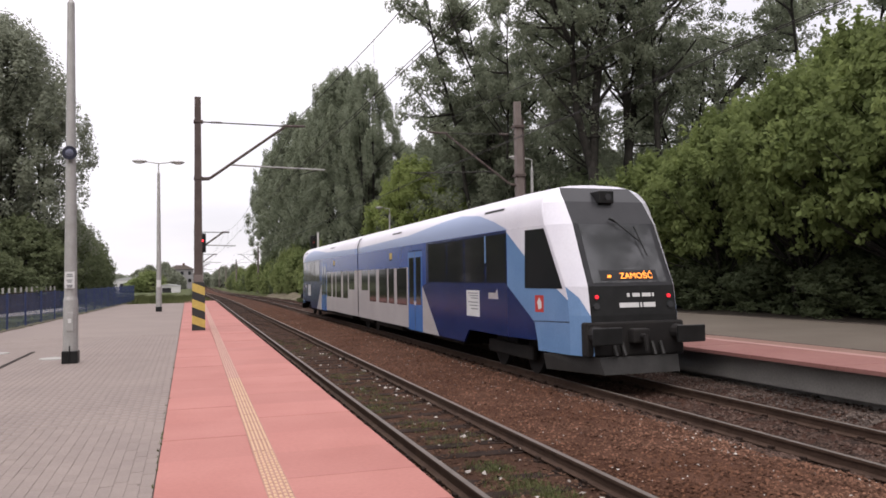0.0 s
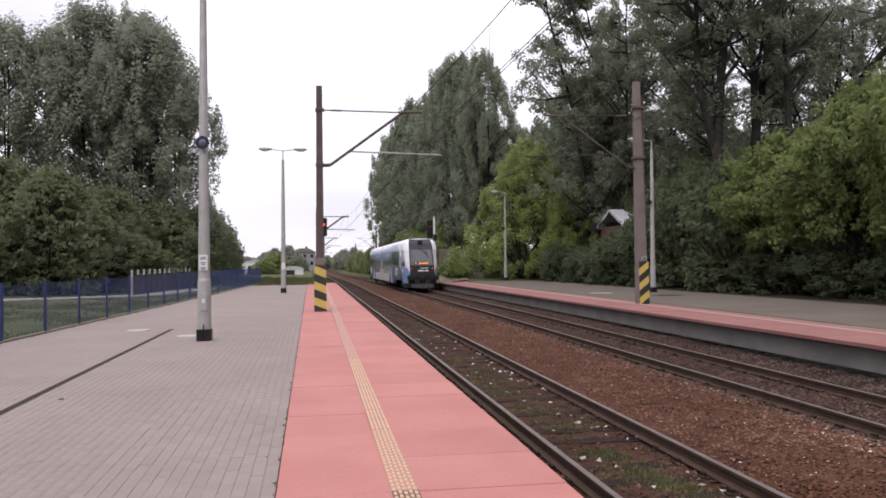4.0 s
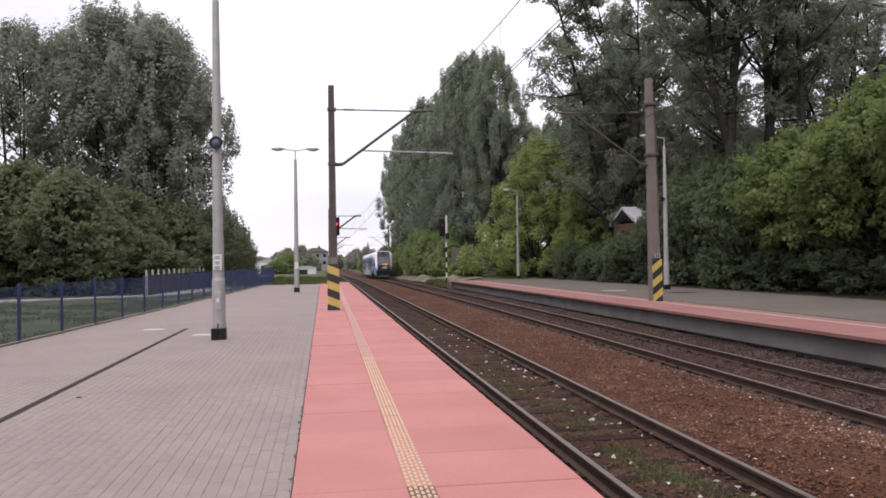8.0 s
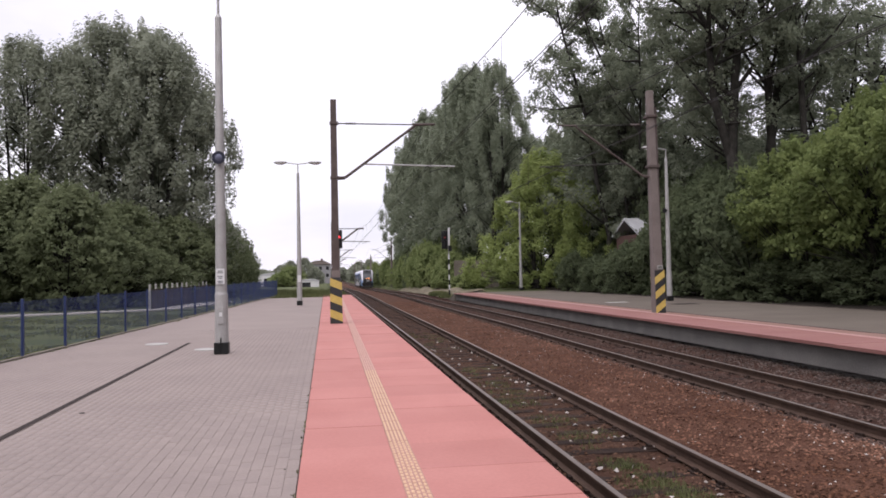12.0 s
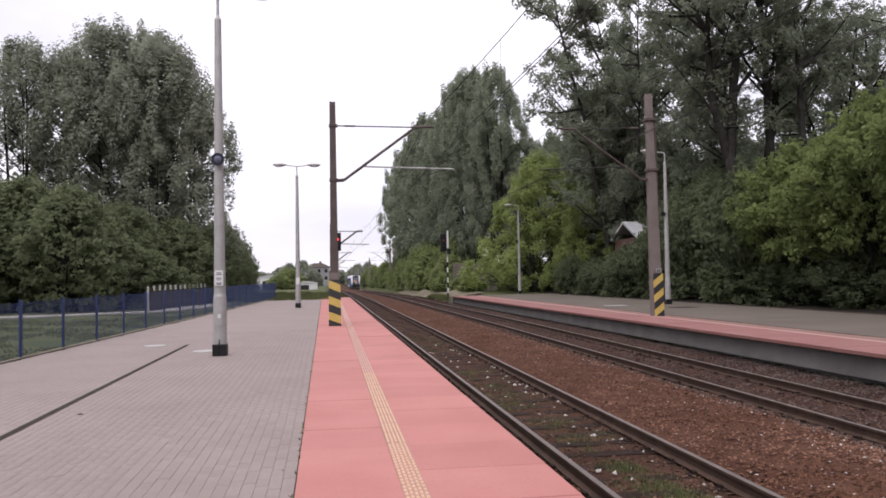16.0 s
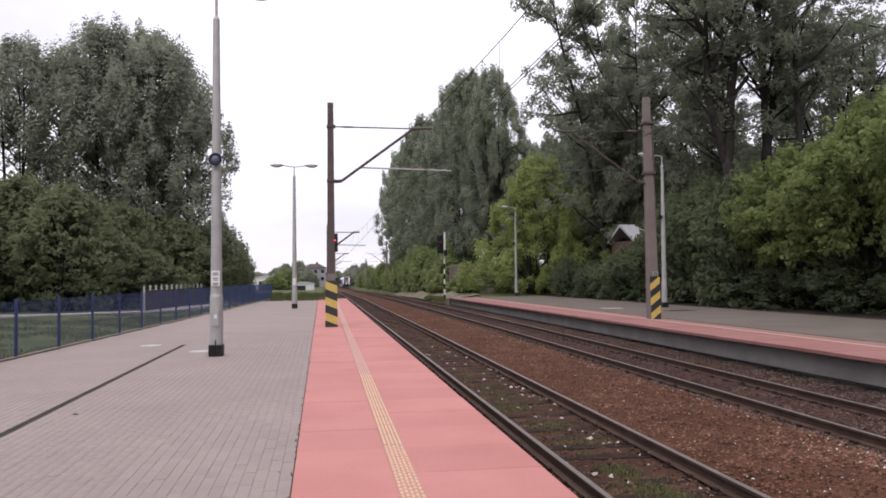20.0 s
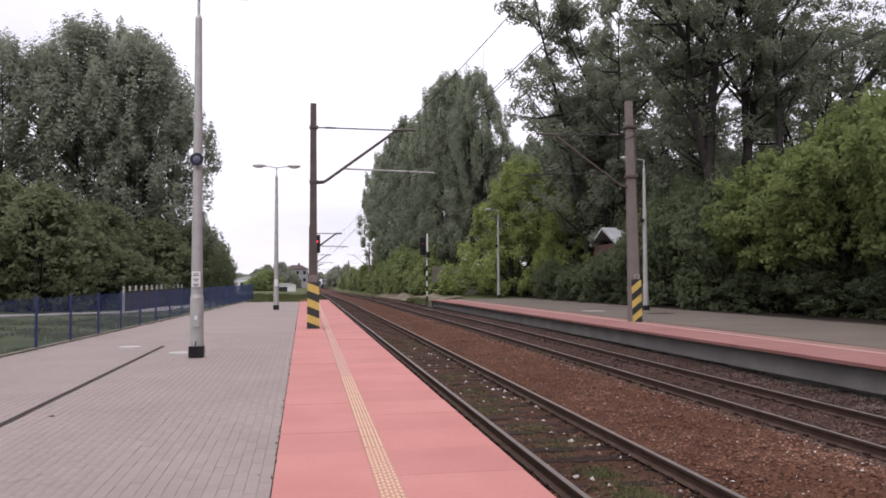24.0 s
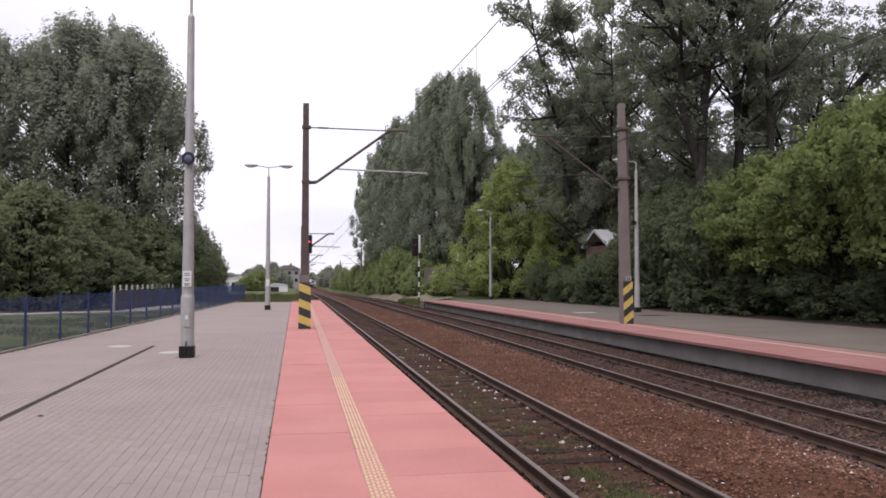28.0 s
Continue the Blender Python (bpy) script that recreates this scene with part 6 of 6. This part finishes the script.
        for s in (-1, 1):
            for dx in (0.32, 0.5):
                bm = bmesh.new()
                rod(bm, (s * dx, f(0.48), 0.86), (s * dx, f(0.36), 0.62), 0.035, 0.035, 8)
                part("brake_hose", bm, M["t_plough"], cp, "grey brake hose")
        bm = bmesh.new()
        top = [(-1.35, 1.75), (-0.85, 0.42), (0.85, 0.42), (1.35, 1.75)]
        bot = [(-1.30, 1.72), (-0.80, 0.30), (0.80, 0.30), (1.30, 1.72)]
        a = [bm.verts.new((x, f(y), 0.60)) for x, y in top]
        b = [bm.verts.new((x, f(y), 0.29)) for x, y in bot]
        c = [bm.verts.new((x * 0.98, f(y + 0.04), 0.60)) for x, y in top]
        d = [bm.verts.new((x * 0.98, f(y + 0.04), 0.29)) for x, y in bot]
        for i in range(3):
            bm.faces.new((a[i], a[i + 1], b[i + 1], b[i]))
            bm.faces.new((c[i], d[i], d[i + 1], c[i + 1]))
            bm.faces.new((b[i], b[i + 1], d[i + 1], d[i]))
            bm.faces.new((a[i], c[i], c[i + 1], a[i + 1]))
        part("plough", bm, M["t_plough"], ob, "grimy grey rail guard")
        # floor, inner core and bogies
        bm = bmesh.new()
        ya, yb = sorted((f(2.1), f(19.25)))
        box(bm, -1.22, 1.22, ya, yb, 0.78, 3.45)
        part("inner_body", bm, M["t_under"], ob, "dark inside of the car body")
        for p, q, zb in ((7.0, 9.6, 0.35), (9.9, 12.8, 0.42), (13.1, 17.0, 0.33)):
            bm = bmesh.new()
            ya, yb = sorted((f(p), f(q)))
            box(bm, -1.2, 1.2, ya, yb, zb, 0.8, 0.05)
            part("underfloor_box", bm, M["t_under"], ob)
        bm = bmesh.new()
        rod(bm, (-0.35, f(3.4), 3.86), (-0.35, f(3.4), 4.12), 0.03, 0.02, 6)
        rod(bm, (0.5, f(2.6), 3.84), (0.5, f(2.6), 3.98), 0.05, 0.03, 8)
        part("roof_aerial", bm, M["black"], ob, "short roof aerial")
        for yc in ((4.2, 19.35) if car == 0 else (4.2,)):
            y = f(yc)
            bm = bmesh.new()
            for s in (-1, 1):
                box(bm, s * 1.0 - 0.06, s * 1.0 + 0.06, y - 1.3, y + 1.3, 0.32, 0.62, 0.03)
            box(bm, -0.95, 0.95, y - 0.25, y + 0.25, 0.4, 0.75)
            bg = part("bogie_frame", bm, M["t_under"], ob, "sooty bogie frame")
            for dy in (-0.95, 0.95):
                for s in (-1, 1):
                    bm = bmesh.new()
                    rod(bm, (s * 0.70, y + dy, 0.42), (s * 0.83, y + dy, 0.42), 0.42, 0.42, 24)
                    part("wheel", bm, M["t_under"], bg)
    bm = bmesh.new()
    for k in range(5):
        w = 1.42 - 0.04 * (k % 2)
        sweep(bm, [(-w, 0.7), (w, 0.7), (w, 3.46), (w - 0.1, 3.74), (0.9, 3.95), (-0.9, 3.95), (-w + 0.1, 3.74), (-w, 3.46)], 19.25 + k * 0.04, 19.288 + k * 0.04)
    part("gangway_bellows", bm, M["black"], ob, "black rubber bellows between the cars")
    return ob


railcar = train()

# ---- paving blocks and slabs ----
def block_mesh(w, l, h, bev, name, mat):
    bm = bmesh.new()
    pts = [(-w / 2, -l / 2), (w / 2, -l / 2), (w / 2, l / 2), (-w / 2, l / 2)]
    lo = [bm.verts.new((x, y, -h)) for x, y in pts]
    mi = [bm.verts.new((x, y, -bev)) for x, y in pts]
    hi = [bm.verts.new((x * (1 - 2 * bev / w), y * (1 - 2 * bev / l), 0)) for x, y in pts]
    for i in range(4):
        j = (i + 1) % 4
        bm.faces.new((lo[i], lo[j], mi[j], mi[i]))
        bm.faces.new((mi[i], mi[j], hi[j], hi[i]))
    bm.faces.new(hi)
    return finish(name, bm, mat)


PAVER = block_mesh(0.0986, 0.1986, 0.06, 0.0025, "paver", M["paver_piece"])
rng = np.random.default_rng(3)
rest = []
for i in range(62):
    x = -0.288 - i * 0.1
    for j in range(100):
        y = 4.3 + j * 0.2 + (0.1 if i % 2 else 0)
        if x < fence_x(y) + 0.15 or abs(x + 3.29) < 0.05 and y < 19.8 or y > 24:
            continue
        if i < 14 and 5.3 < y < 9.5:
            piece("paver", PAVER, platform, x, y, float(rng.uniform(-0.0022, 0.0012)))
        else:
            rest.append((x, y))
rest = np.array(rest)
n = len(rest)
w, l, b = 0.0493, 0.0993, 0.0025
tpl = np.array([(-w, -l, -0.0025), (w, -l, -0.0025), (w, l, -0.0025), (-w, l, -0.0025), (-w + b, -l + b, 0), (w - b, -l + b, 0), (w - b, l - b, 0), (-w + b, l - b, 0)])
fac = np.array([(0, 1, 5, 4), (1, 2, 6, 5), (2, 3, 7, 6), (3, 0, 4, 7), (4, 5, 6, 7)])
v = np.repeat(tpl[None], n, 0)
v[:, :, :2] += rest[:, None, :]
v[:, :, 2] += rng.uniform(-0.0022, 0.0012, (n, 1))
ob = new("paver_field", raw_mesh("paver_field", v.reshape(-1, 3), (fac[None] + 8 * np.arange(n)[:, None, None]).reshape(-1, 4), M["paver"]))
ob.parent = platform
tagged(ob, "grey concrete paving blocks", kind="stuff")

SLABS = [[block_mesh(w, 0.95 - gap, 0.15, bev, "red_slab", M["red_slab"]) for gap, bev in ((0.002, 0.0015), (0.006, 0.004), (0.011, 0.006))] for w in (0.875, 1.178)]
for k in range(-17, 56):
    y = 7.38 + 0.475 + k * 0.95
    if y + 0.48 > PLAT_END:
        break
    for row, x in ((0, 0.2085), (1, 1.239)):
        piece("red_slab", SLABS[row][int(rng.choice(3, p=(0.5, 0.3, 0.2)))], platform, x, y + float(rng.uniform(-0.002, 0.002)), float(rng.uniform(-0.003, 0.003)), float(rng.uniform(-0.002, 0.002)))
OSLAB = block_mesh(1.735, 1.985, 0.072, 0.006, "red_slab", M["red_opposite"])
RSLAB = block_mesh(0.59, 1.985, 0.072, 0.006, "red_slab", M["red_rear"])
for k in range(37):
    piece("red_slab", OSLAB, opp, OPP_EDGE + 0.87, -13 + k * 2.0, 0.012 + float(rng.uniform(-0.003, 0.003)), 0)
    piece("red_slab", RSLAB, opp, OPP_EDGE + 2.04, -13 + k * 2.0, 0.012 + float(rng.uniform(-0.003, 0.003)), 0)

# raised yellow guide strip along the red slabs
strip = thing("tactile_strip", 0.622, 0, 0.0)
tagged(strip, "worn yellow ribbed tactile guide strip set on red slabs", "tactile strip", kind="structure")
bm = bmesh.new()
box(bm, -0.095, 0.095, 0, 0.494, -0.002, 0.006)
PLATE = finish("plate", bm, M["tactile"])
DIRTY = PLATE.copy()
DIRTY.materials[0] = M["tactile_dirty"]
bm = bmesh.new()
for c in range(5):
    for r in range(5):
        x, y = -0.074 + c * 0.037, 0.034 + r * 0.1 + 0.03 * (c % 2)
        vs = [bm.verts.new(p) for p in ((x - 0.012, y - 0.032, 0.006), (x + 0.012, y - 0.032, 0.006), (x + 0.012, y + 0.032, 0.006), (x - 0.012, y + 0.032, 0.006),
                                        (x - 0.006, y - 0.027, 0.011), (x + 0.006, y - 0.027, 0.011), (x + 0.006, y + 0.027, 0.011), (x - 0.006, y + 0.027, 0.011))]
        for q in ((0, 1, 5, 4), (1, 2, 6, 5), (2, 3, 7, 6), (3, 0, 4, 7), (4, 5, 6, 7)):
            bm.faces.new([vs[t] for t in q])
STUDS = finish("studs", bm, M["tactile_rib"])
bm = bmesh.new()
for c in range(5):
    x = -0.074 + c * 0.037
    box(bm, x - 0.009, x + 0.009, 0.006, 0.488, 0.006, 0.011)
RIBS = finish("ribs", bm, M["tactile_rib"])
WORN = RIBS.copy()
WORN.materials[0] = M["tactile_worn"]
for k in range(-6, 114):
    y = 1.0 + k * 0.5
    p = piece("plate", DIRTY if y < 5.2 else PLATE, strip, 0.0062 * y, y, 0, -0.0062)
    q = new("studs" if y < 7.2 else "ribs", STUDS if y < 7.2 else RIBS if y < 13 else WORN)
    q.parent = p


# ---- movement ----
def motions():
    """The railcar draws away along the far track."""
    stops = ((0, 12.6), (0.5, 18.0), (1, 23.5), (2, 34.6), (3, 45.9), (4, 57.4), (4.5, 63.3), (6, 82.6), (7, 96.2), (8, 110.3), (9, 124.6), (10, 139), (12, 168), (14, 197), (16, 226), (18, 255), (20, 284), (22, 313), (24, 342), (26, 371), (28, 400))
    fall = lambda y: drop(y) + sink(y)
    walk(railcar, [(t, pose(RIGHT_AXIS + bow(y + 4), y, RAIL_Z - fall(y + 4), -math.degrees(math.atan2(fall(y + 34) - fall(y + 4), 30)), 0,
                            -math.degrees(math.atan2(bow(y + 34) - bow(y + 4), 30)))) for t, y in stops])


motions()
